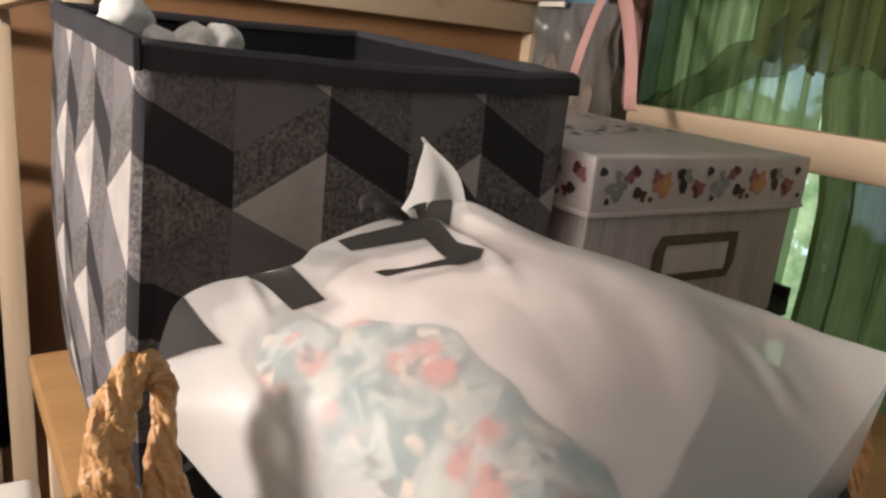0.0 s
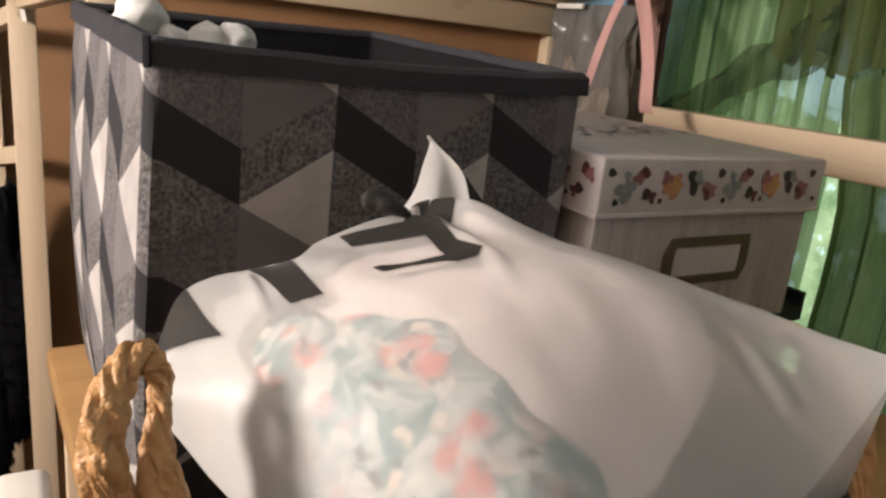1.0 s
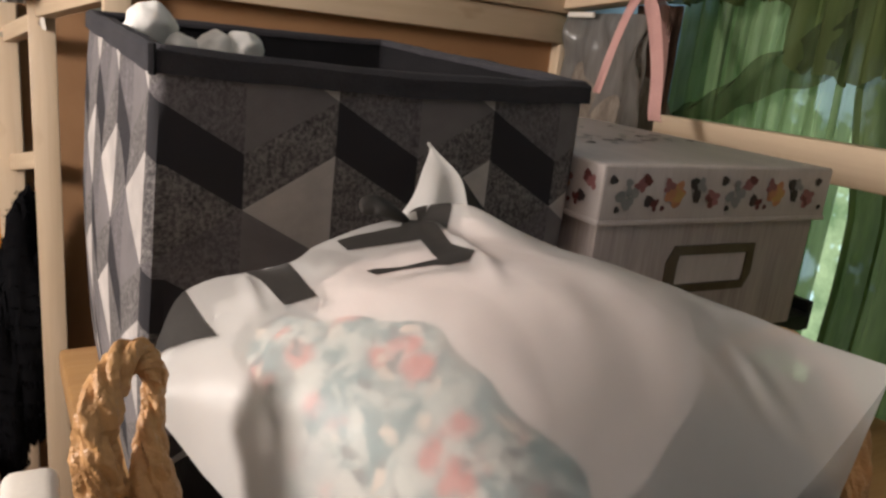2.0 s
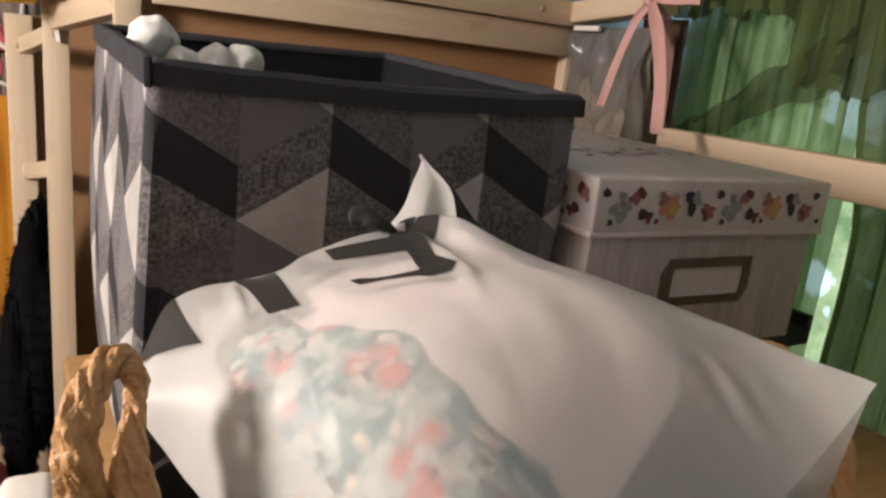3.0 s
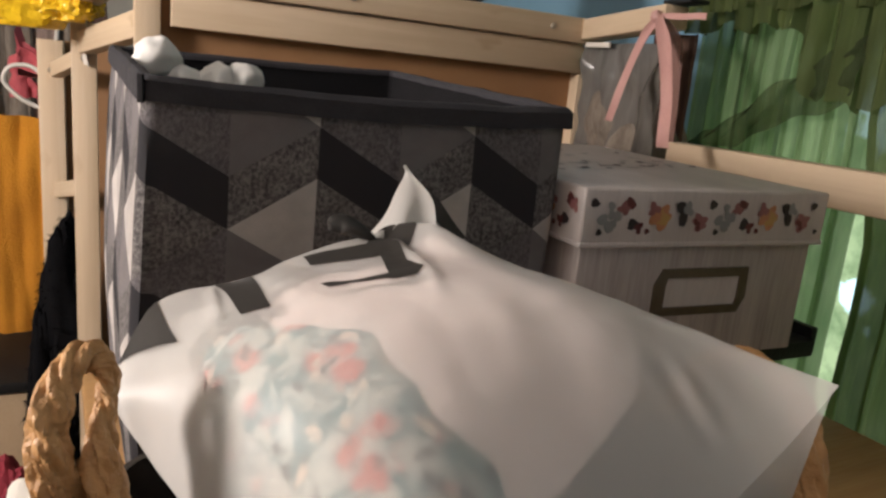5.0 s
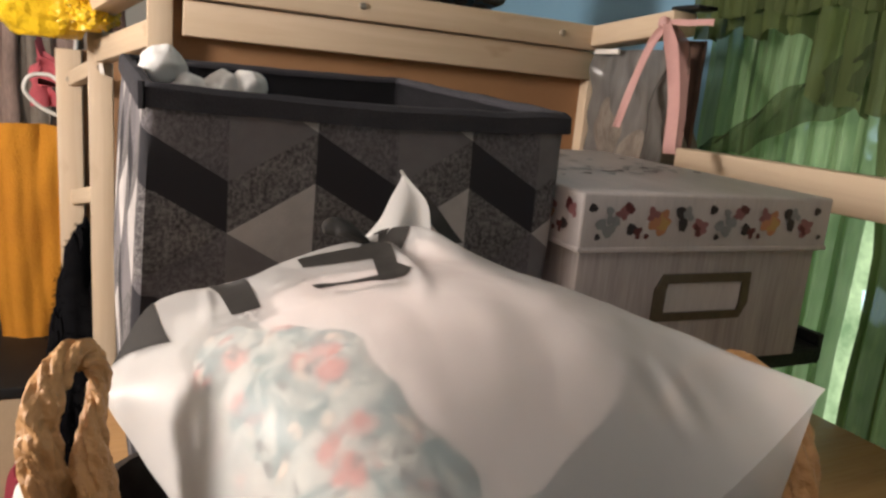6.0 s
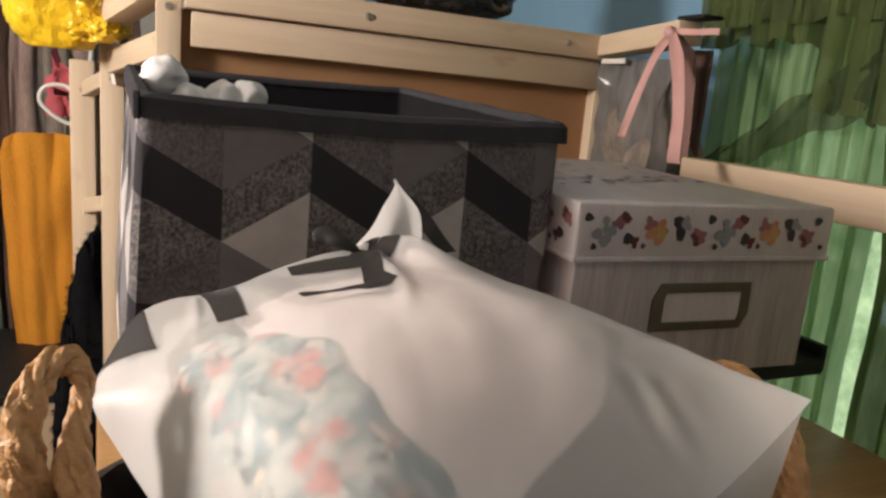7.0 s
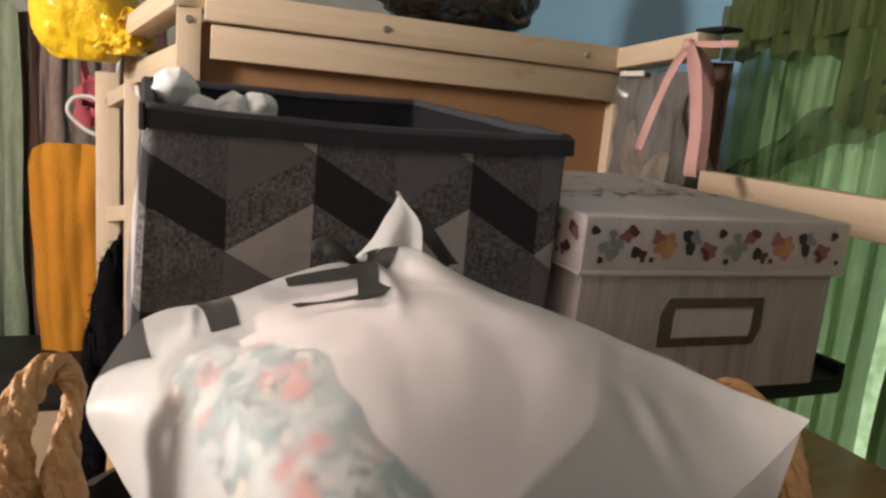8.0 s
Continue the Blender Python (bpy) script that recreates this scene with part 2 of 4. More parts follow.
def block(x0, x1, y0, y1, z0, z1, bevel=0.0, seg=2):
    bm = bmesh.new()
    bmesh.ops.create_cube(bm, size=1)
    bmesh.ops.scale(bm, vec=(x1 - x0, y1 - y0, z1 - z0), verts=bm.verts)
    bmesh.ops.translate(bm, vec=((x0 + x1) / 2, (y0 + y1) / 2, (z0 + z1) / 2), verts=bm.verts)
    if bevel:
        bmesh.ops.bevel(bm, geom=list(bm.edges), offset=bevel, segments=seg, affect="EDGES", profile=0.5)
    return bm


def plank(name, p0, p1, wide, high, parent, material=None, up=(0, 0, 1), bevel=0.002):
    """A board from p0 to p1 with its grain along it."""
    p0, p1, up = Vector(p0), Vector(p1), Vector(up)
    x = (p1 - p0).normalized()
    y = up.cross(x).normalized()
    z = x.cross(y)
    m = Matrix((x, y, z)).transposed().to_4x4()
    m.translation = (p0 + p1) / 2
    n = (p1 - p0).length / 2
    return part(name, block(-n, n, -wide / 2, wide / 2, -high / 2, high / 2, bevel), material or PINE, parent, m=m)


def post(name, x, y, z0, z1, wx, wy, parent):
    return plank(name, (x, y, z0), (x, y, z1), wy, wx, parent, up=(1, 0, 0))


def grid(nu, nv, fn, closed_u=False, uv=None):
    """A sheet of nu x nv cells, placed by fn(a, b) with a, b from 0 to 1."""
    bm = bmesh.new()
    rows = []
    for j in range(nv + 1):
        rows.append([bm.verts.new(fn(i / nu, j / nv)) for i in range(nu if closed_u else nu + 1)])
    layer = bm.loops.layers.uv.new("UVMap") if uv else None
    for j in range(nv):
        for i in range(nu):
            k = (i + 1) % nu if closed_u else i + 1
            f = bm.faces.new((rows[j][i], rows[j][k], rows[j + 1][k], rows[j + 1][i]))
            if uv:
                for lp, (a, b) in zip(f.loops, ((i, j), (i + 1, j), (i + 1, j + 1), (i, j + 1))):
                    lp[layer].uv = uv(a / nu, b / nv)
    return bm


def thicken(bm, t):
    bmesh.ops.recalc_face_normals(bm, faces=bm.faces)
    bmesh.ops.solidify(bm, geom=list(bm.faces), thickness=t)
    return bm


def spline_at(pts, t):
    """The place at t, from 0 to 1, on a smooth line through pts."""
    pts = [Vector(p) for p in pts]
    ext = [2 * pts[0] - pts[1], *pts, 2 * pts[-1] - pts[-2]]
    t = max(0.0, min(1.0, t)) * (len(pts) - 1)
    i = min(int(t), len(pts) - 2)
    u = t - i
    a, b, c, d = ext[i:i + 4]
    return 0.5 * (2 * b + (c - a) * u + (2 * a - 5 * b + 4 * c - d) * u * u + (3 * b - a - 3 * c + d) * u ** 3)


def spline(pts, n):
    """n + 1 places along a smooth line through pts."""
    return [spline_at(pts, k / n) for k in range(n + 1)]


def tube(pts, radius, n=40, sides=12, bm=None, bump=None):
    """A round bar along a smooth line; radius(k) with k from 0 to 1, bump(k, angle) scales it."""
    bm = bm or bmesh.new()
    line = spline(pts, n) if n else [Vector(p) for p in pts]
    n = len(line) - 1
    rings, side = [], Vector((0.31, 0.87, 0.38))
    for k, p in enumerate(line):
        d = (line[min(k + 1, n)] - line[max(k - 1, 0)]).normalized()
        side = (side - d * side.dot(d)).normalized()
        up = d.cross(side)
        r = radius(k / n) if callable(radius) else radius
        ring = []
        for s in range(sides):
            a = 2 * math.pi * s / sides
            rr = r * (bump(k / n, a) if bump else 1)
            ring.append(bm.verts.new(p + rr * (math.cos(a) * side + math.sin(a) * up)))
        rings.append(ring)
    for k in range(n):
        for s in range(sides):
            t = (s + 1) % sides
            bm.faces.new((rings[k][s], rings[k][t], rings[k + 1][t], rings[k + 1][s]))
    bm.faces.new(rings[0][::-1]), bm.faces.new(rings[-1])
    return bm


def wobble(x, y, z, scale, amount):
    return amount * noise.noise(Vector((x * scale, y * scale, z * scale)))


# ---- the room ----
W_X, B_Y, L_X, F_Y, TOP = 0.20, 1.95, -2.7, -2.6, 2.45
lone("floor", block(L_X - 0.1, W_X + 0.1, F_Y - 0.1, B_Y + 0.1, -0.05, 0), FLOOR_WOOD, "dark wooden floor boards", "floor", kind="structure", smooth=False)
lone("ceiling", block(L_X - 0.1, W_X + 0.1, F_Y - 0.1, B_Y + 0.1, TOP, TOP + 0.08), CEILING_PAINT, "white painted ceiling", "ceiling", kind="structure", smooth=False)
lone("wall_north", block(L_X - 0.1, W_X + 0.1, B_Y, B_Y + 0.1, 0, TOP), CREAM_WALL, "cream painted wall behind the clothes", "wall", kind="structure", smooth=False)
lone("wall_south", block(L_X - 0.1, W_X + 0.1, F_Y - 0.1, F_Y, 0, TOP), CREAM_WALL, "cream painted wall", "wall", kind="structure", smooth=False)
lone("wall_west", block(L_X - 0.1, L_X, F_Y, B_Y, 0, TOP), CREAM_WALL, "cream painted wall", "wall", kind="structure", smooth=False)
WIN_Y0, WIN_Y1, WIN_Z0, WIN_Z1 = -0.95, -0.07, 0.75, 1.95
wall_e = thing("wall_east", "pale blue painted wall with a window", "wall", kind="structure")
part("wall_piece", block(W_X, W_X + 0.1, WIN_Y1, B_Y, 0, TOP), BLUE_WALL, wall_e, smooth=False)
part("wall_piece", block(W_X, W_X + 0.1, F_Y, WIN_Y0, 0, TOP), BLUE_WALL, wall_e, smooth=False)
part("wall_piece", block(W_X, W_X + 0.1, WIN_Y0, WIN_Y1, 0, WIN_Z0), BLUE_WALL, wall_e, smooth=False)
part("wall_piece", block(W_X, W_X + 0.1, WIN_Y0, WIN_Y1, WIN_Z1, TOP), BLUE_WALL, wall_e, smooth=False)
win = thing("window_1", "white framed window behind green curtains", "window", kind="structure")
for a, b, c, d in ((WIN_Y0, WIN_Y1, WIN_Z0, WIN_Z0 + 0.05), (WIN_Y0, WIN_Y1, WIN_Z1 - 0.05, WIN_Z1), (WIN_Y0, WIN_Y0 + 0.05, WIN_Z0 + 0.05, WIN_Z1 - 0.05),
                   (WIN_Y1 - 0.05, WIN_Y1, WIN_Z0 + 0.05, WIN_Z1 - 0.05), (WIN_Y0 + 0.05, WIN_Y1 - 0.05, 1.32, 1.36)):
    part("window_frame", block(W_X + 0.02, W_X + 0.07, a, b, c, d, 0.004), WHITE_PLASTIC, win)
part("window_sill", block(W_X - 0.03, W_X + 0.02, WIN_Y0 - 0.03, WIN_Y1 + 0.03, WIN_Z0 - 0.03, WIN_Z0, 0.004), WHITE_PLASTIC, win)


def glass_mat():
    m, nt, p = blank("window_glass")
    p.inputs["Transmission Weight"].default_value, p.inputs["Roughness"].default_value, p.inputs["IOR"].default_value = 1.0, 0.0, 1.05
    return m


GLASS = glass_mat()
for c, d in ((WIN_Z0 + 0.05, 1.32), (1.36, WIN_Z1 - 0.05)):
    pane = part("pane", block(W_X + 0.042, W_X + 0.046, WIN_Y0 + 0.05, WIN_Y1 - 0.05, c, d), GLASS, win, smooth=False)
    pane.visible_shadow = False


def distance_mat():
    """Garden far off: dark foliage with bright gaps of sky."""
    m, nt, p = blank("garden_distance")
    vec = coords(nt)
    leaf = ramp_mix(nt, grain(nt, vec, 3.0, 4), (0.10, 0.16, 0.08), (0.24, 0.32, 0.18))
    gaps = calc(nt, "MULTIPLY", grain(nt, vec, 1.6, 4, 0.6, 0.30, 0.70), 0.6)
    for cy, cz, r in ((3.70, 1.20, 0.55), (5.55, 1.33, 0.28), (6.40, 1.42, 0.28), (2.60, 0.25, 0.42), (3.70, -0.45, 0.30)):
        d = nt.nodes.new("ShaderNodeVectorMath")
        d.operation = "DISTANCE"
        nt.links.new(vec, d.inputs[0])
        d.inputs[1].default_value = (6.0, cy, cz)
        gaps = calc(nt, "ADD", gaps, calc(nt, "MAXIMUM", calc(nt, "SUBTRACT", 0.6, calc(nt, "MULTIPLY", d.outputs["Value"], 0.6 / r)), 0.0))
    step = nt.nodes.new("ShaderNodeMapRange")
    step.inputs["From Min"].default_value, step.inputs["From Max"].default_value = 0.50, 0.62
    nt.links.new(gaps, step.inputs["Value"])
    col = ramp_mix(nt, step.outputs[0], leaf, (0.50, 0.70, 0.76))
    em = nt.nodes.new("ShaderNodeEmission")
    nt.links.new(col, em.inputs[0])
    em.inputs[1].default_value = 3.7
    nt.links.new(em.outputs[0], nt.nodes["Material Output"].inputs[0])
    return m


lone("backdrop", block(6.0, 6.05, -6, 8, -3, 6), distance_mat(), "bright garden and sky far outside the window", "backdrop", kind="structure", smooth=False)


# ---- curtains ----
def curtain_sheet(y0, y1, z0, z1, x, depth, folds, seed, bottom=None, spread=0.0):
    """A gathered sheet; spread draws its y1 side back below the height of the rail."""
    def at(a, b):
        low = bottom(a) if bottom else z0
        z = low + (z1 - low) * b
        y = y0 + (y1 - y0 - spread * max(0.0, min(1.0, (1.24 - z) / 0.12))) * a
        ph = folds * 2 * math.pi * (a + 0.03 * math.sin(9 * a + seed)) + 0.5 * math.sin(3 * b + seed + 7 * a)
        w = depth * (math.sin(ph) * (0.8 + 0.4 * math.sin(5 * a + seed)) + 0.35 * math.sin(2.3 * ph + 1.1 * seed) + 0.18 * math.sin(5.1 * ph + z * 3))
        return (x + w + wobble(y, z, seed, 9, 0.006), y + 0.5 * depth * math.cos(ph), z)
    return at


cur = thing("curtain", "sheer green gathered curtain hanging over the window", "curtain")
part("drape", grid(320, 40, curtain_sheet(-0.350, -0.106, 0.35, 1.95, 0.125, 0.009, 11, 1.0)), CURTAIN, cur)
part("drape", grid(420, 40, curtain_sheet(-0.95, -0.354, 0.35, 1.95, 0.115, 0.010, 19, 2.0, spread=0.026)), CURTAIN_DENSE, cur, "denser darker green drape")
part("rod", tube([(0.115, -1.0, 1.955), (0.115, -0.06, 1.955)], 0.008, 4), STEEL, cur)
val = thing("valance", "dark olive gathered valance over the curtain", "valance")


def valance_hem(a):
    y = -0.96 + 0.875 * a
    step = 0.5 + 0.5 * math.tanh((y + 0.275) / 0.012)
    return 1.244 + 0.071 * step + 0.006 * math.sin(70 * a) + 0.007 * abs(math.sin(150 * a)) * step + 0.003 * math.sin(230 * a)


def swag_at(a, b):
    """A gathered band of the valance that falls across the curtain and narrows to its end."""
    mid = spline_at([(0.094, -0.36, 1.285), (0.094, -0.300, 1.258), (0.093, -0.250, 1.232), (0.094, -0.205, 1.205), (0.097, -0.165, 1.186), (0.102, -0.128, 1.176)], a)
    half = 0.030 * (1 - a) ** 0.8 + 0.009 + 0.003 * math.sin(17 * a)
    t = 2 * b - 1
    mid.z += half * t + 0.003 * math.sin(26 * a + 3 * t)
    mid.y -= 0.35 * half * t
    mid.x += 0.0025 * math.sin(7 * t + 3 * a) * (1 - 0.5 * a) + 0.0008 * math.sin(21 * t - 6 * a) - 0.004 * (1 - t * t) + wobble(a, b, 2, 9, 0.004)
    return mid


part("cloth", grid(320, 30, curtain_sheet(-0.96, -0.098, 1.31, 1.96, 0.092, 0.008, 30, 3.0, valance_hem)), VALANCE, val)
part("ruffle", grid(320, 8, curtain_sheet(-0.96, -0.098, 1.345, 1.380, 0.084, 0.004, 44, 5.0, lambda a: 1.338 + 0.005 * math.sin(60 * a) + 0.004 * abs(math.sin(140 * a)))), VALANCE, val, "gathered ruffle along the valance")
part("swag", grid(140, 36, swag_at), SWAG, val, "narrowing swag across the curtain")

# ---- pine shelf unit behind ----
unit = thing("shelf_unit", "unfinished pine shelf frame with brown hardboard panel", "shelf unit")
post("post", -0.535, 0.012, 0.0, 1.335, 0.026, 0.03, unit)
post("post", 0.020, 0.012, 0.0, 1.29, 0.026, 0.03, unit)
post("post", -0.603, 0.300, 0.0, 1.262, 0.032, 0.032, unit)
post("post", -0.652, 0.440, 0.0, 1.235, 0.036, 0.034, unit)
plank("rail", (-0.519, 0.0, 1.316), (0.03, 0.0, 1.309), 0.034, 0.032, unit)
plank("beam", (-0.512, 0.004, 1.279), (0.008, 0.004, 1.274), 0.022, 0.037, unit)
plank("rail", (0.012, 0.017, 1.309), (0.012, -0.175, 1.324), 0.034, 0.026, unit)
plank("rail", (-0.535, -0.005, 1.326), (-0.668, 0.47, 1.262), 0.034, 0.026, unit)
plank("crossbar", (-0.600, 0.285, 1.235), (-0.535, 0.05, 1.262), 0.022, 0.03, unit)
plank("crossbar", (-0.645, 0.43, 1.19), (-0.605, 0.32, 1.215), 0.02, 0.022, unit)
plank("crossbar", (-0.645, 0.43, 1.005), (-0.605, 0.32, 1.03), 0.02, 0.024, unit)
part("panel", block(-0.522, 0.007, 0.016, 0.022, 0.30, 1.30), HARDBOARD, unit, "brown hardboard panel", smooth=False)
part("panel", block(-0.665, -0.530, 0.462, 0.468, 0.30, 1.235), HARDBOARD, unit, "brown hardboard panel", smooth=False)


def screw_bm(r=0.0045):
    bm = bmesh.new()
    bmesh.ops.create_cone(bm, cap_ends=True, segments=14, radius1=r, radius2=r * 0.8, depth=0.002)
    bmesh.ops.create_cone(bm, cap_ends=True, segments=6, radius1=r * 0.4, radius2=r * 0.4, depth=0.0024)
    return bm


for x, y, z in ((-0.318, -0.018, 1.313), (-0.535, -0.004, 1.300), (-0.603, 0.283, 1.214), (-0.652, 0.422, 1.19), (-0.05, -0.018, 1.311)):
    part("screw", screw_bm(), STEEL, unit, m=pose(x, y, z, 90, 0, 0))

# ---- table ----
table = thing("table", "pine table with a raised side rail", "table")
part("tabletop", block(-0.321, 0.321, -0.36, 0.36, -0.012, 0.012, 0.004), PINE_TOP, table, m=pose(-0.2588, -0.5059, 0.938, 0, 0, 3.3))
for x, y in ((-0.57, -0.855), (0.012, -0.855), (-0.57, -0.195)):
    post("leg", x, y, 0.0, 0.926, 0.04, 0.04, table)
plank("side_rail", (0.012, -0.206, 1.169), (0.012, -0.87, 1.178), 0.024, 0.036, table)
post("rail_post", 0.012, -0.220, 0.0, 1.151, 0.024, 0.026, table)
post("rail_post", 0.012, -0.86, 0.950, 1.155, 0.024, 0.03, table)

# ---- fabric bin ----
BX0, BX1, BY0, BY1, BZ0 = -0.5585, -0.3165, -0.481, -0.198, 0.9505
BIN_SKEW = -0.012


def bin_ring(inset, n_arc=5, r=0.009, per_side=18):
    """Places round the bin with the distance run from the front left corner."""
    x0, x1, y0, y1 = BX0 + inset, BX1 - inset, BY0 + inset, BY1 - inset
    pts = []
    corners = ((x0 + r, y0 + r, 180), (x1 - r, y0 + r, 270), (x1 - r, y1 - r, 0), (x0 + r, y1 - r, 90))
    for c, (cx, cy, a0) in enumerate(corners):
        for k in range(n_arc + 1):
            a = radians(a0 + 90 * k / n_arc)
            pts.append(Vector((cx + r * math.cos(a), cy + r * math.sin(a), 0)))
        nx = corners[(c + 1) % 4]
        a = radians(nx[2])
        end = Vector((nx[0] + r * math.cos(a), nx[1] + r * math.sin(a), 0))
        start = pts[-1]
        for k in range(1, per_side):
            pts.append(start.lerp(end, k / per_side))
    for p in pts:
        p.x += BIN_SKEW * (p.y - BY0) / (BY1 - BY0)
    return pts


def bin_top(x, y):
    return 1.2245 + 0.012 * (y - BY0) / (BY1 - BY0) - 0.003 * math.sin(math.pi * (x - BX0) / (BX1 - BX0)) * (1 if y < BY0 + 0.05 else 0.3)


def bin_wall(pts, lo, hi, levels, inset):
    """A wall round pts; lo and hi are fractions of the full height."""
    bm = bmesh.new()
    uvl = bm.loops.layers.uv.new("UVMap")
    run, d = [0.0], 0.0
    for k in range(len(pts)):
        d += (pts[(k + 1) % len(pts)] - pts[k]).length
        run.append(d)
    zero = 0.5 * run[5]
    rows = []
    for j in range(levels + 1):
        f = lo + (hi - lo) * j / levels
        row = []
        for p in pts:
            z = BZ0 + (bin_top(p.x, p.y) - BZ0) * f
            bow = (0.011 if p.x < BX0 + 0.004 else 0.0 if p.x > BX1 - 0.016 else 0.004) * math.sin(math.pi * f ** 0.8) + wobble(p.x, p.y, z, 14, 0.0025)
            cx, cy = (BX0 + BX1) / 2, (BY0 + BY1) / 2
            out = Vector((p.x - cx, p.y - cy, 0))
            q = p + Vector((out.x, out.y, 0)).normalized() * bow * (1 if inset == 0 else 0.9)
            row.append(bm.verts.new((q.x, q.y + 0.012 * (1 - f), z)))
        rows.append(row)
    n = len(pts)
    for j in range(levels):
        for k in range(n):
            f = bm.faces.new((rows[j][k], rows[j][(k + 1) % n], rows[j + 1][(k + 1) % n], rows[j + 1][k]))
            for lp, kk in zip(f.loops, (k, k + 1, k + 1, k)):
                u = run[kk] - zero
                if u > 0.62 * run[-1]:
                    u -= run[-1]
                lp[uvl].uv = (u, lp.vert.co.z)
    return bm


storage_bin = thing("storage_bin", "square fabric storage bin with grey geometric print", "storage bin")
part("body", bin_wall(bin_ring(0.0), 0.0, 0.965, 16, 0), BIN_PRINT, storage_bin, "grey black and white geometric printed fabric")
part("lining", bin_wall(bin_ring(0.0045, r=0.004), 0.0, 0.985, 8, 0.004), LINING, storage_bin, "dark grey lining")
part("base", block(BX0 + 0.004, BX1 - 0.004, BY0 + 0.016, BY1 + 0.008, BZ0, BZ0 + 0.006), LINING, storage_bin, smooth=False)


def rim_bm():
    """The folded binding: a rounded strip over the top edge."""
    outer, inner = bin_ring(-0.003), bin_ring(0.006, r=0.003)
    bm = bmesh.new()
    rows = []
    for ring, f in ((bin_ring(-0.0035), 0.955), (bin_ring(-0.003), 0.990), (bin_ring(-0.0005), 1.0), (bin_ring(0.004, r=0.004), 1.0), (inner, 0.992), (inner, 0.982)):
        row = []
        for p in ring:
            z = BZ0 + (bin_top(p.x, p.y) - BZ0) * f
            row.append(bm.verts.new((p.x, p.y + 0.012 * (1 - f), z + wobble(p.x, p.y, 0, 40, 0.0012))))
        rows.append(row)
    n = len(outer)
    for j in range(5):
        for k in range(n):
            bm.faces.new((rows[j][k], rows[j][(k + 1) % n], rows[j + 1][(k + 1) % n], rows[j + 1][k]))
    return bm


part("rim", rim_bm(), CHARCOAL, storage_bin, "charcoal fabric binding along the top edge")
# No slit is cut: a dark block paints the shade inside it.
part("slit_shade", block(-0.0018, 0.0018, -0.0008, 0.0008, -0.0068, 0.0068, 0.0005), LINING, storage_bin, "dark block standing in for the shade in a binding slit", m=pose(BX0 - 0.0016, BY0 - 0.0016, 1.2180, 0, 0, -45))


# ---- fleece in the bin ----
def lumps(spec):
    bm = bmesh.new()
    for x, y, z, r, sq in spec:
        made = bmesh.ops.create_icosphere(bm, subdivisions=5, radius=r)["verts"]
        for v in made:
            n = v.co.normalized()
            v.co *= 1 + wobble(n.x + x * 50, n.y + y * 50, n.z, 1.1, 0.20) + wobble(n.x, n.y + x * 90, n.z, 2.2, 0.09)
            v.co.z *= sq
            v.co += Vector((x, y, z))
    return bm


fleece = thing("white_fleece", "bunched white fleece stuffed into the fabric bin", "fleece")
for spec in ((-0.5460, -0.3550, 1.2290, 0.0150, 0.95), (-0.5290, -0.3580, 1.2150, 0.0140, 0.9), (-0.5090, -0.3560, 1.2180, 0.0135, 0.95), (-0.4925, -0.3550, 1.2205, 0.0130, 1.0),
             (-0.515, -0.345, 1.200, 0.028, 0.7), (-0.50, -0.35, 1.16, 0.045, 0.7), (-0.46, -0.34, 1.11, 0.08, 0.6), (-0.42, -0.32, 1.03, 0.085, 0.90)):
    part("fold", lumps((spec,)), WHITE_FLUFF, fleece)

# ---- photo box on its tray ----
tray = thing("tray", "shallow black plastic tray under the photo box", "tray")
part("floor_sheet", block(-0.111, 0.128, -0.145, 0.118, 1.0535, 1.0590, 0.001), BLACK, tray, m=pose(-0.197, -0.345, 0, 0, 0, 3.0))
part("rim_side", block(0.124, 0.131, -0.145, 0.118, 1.0460, 1.0680, 0.001), BLACK, tray, m=pose(-0.197, -0.345, 0, 0, 0, 3.0))
part("rim_front", block(-0.111, 0.124, -0.149, -0.145, 1.0460, 1.0590, 0.001), BLACK, tray, m=pose(-0.197, -0.345, 0, 0, 0, 3.0))
lone("cardboard_box", block(-0.306, -0.098, -0.462, -0.225, 0.9505, 1.0534, 0.003), CARD, "plain brown cardboard box under the tray", "box")

photo_box = thing("photo_box", "whitewashed wood-look photo box with floral lid", "photo box")
part("body", block(-0.3090, -0.1065, -0.4970, -0.2200, 1.0600, 1.176, 0.0015), WHITEWASH, photo_box, "whitewashed wood-grain card")
LX0, LX1, LY0, LY1, LZ0, LZ1 = -0.3135, -0.1020, -0.5015, -0.2160, 1.1430, 1.1795
lid = part("lid", block(LX0, LX1, LY0, LY1, LZ0, LZ1, 0.0022, 3), LID_PAPER, photo_box, "white lid with a floral band")
part("lid_edge", block(LX0 - 0.0006, LX1 + 0.0006, LY0 - 0.0006, LY1 + 0.0006, LZ0 - 0.0012, LZ0 + 0.002, 0.0006), LID_PAPER, photo_box)


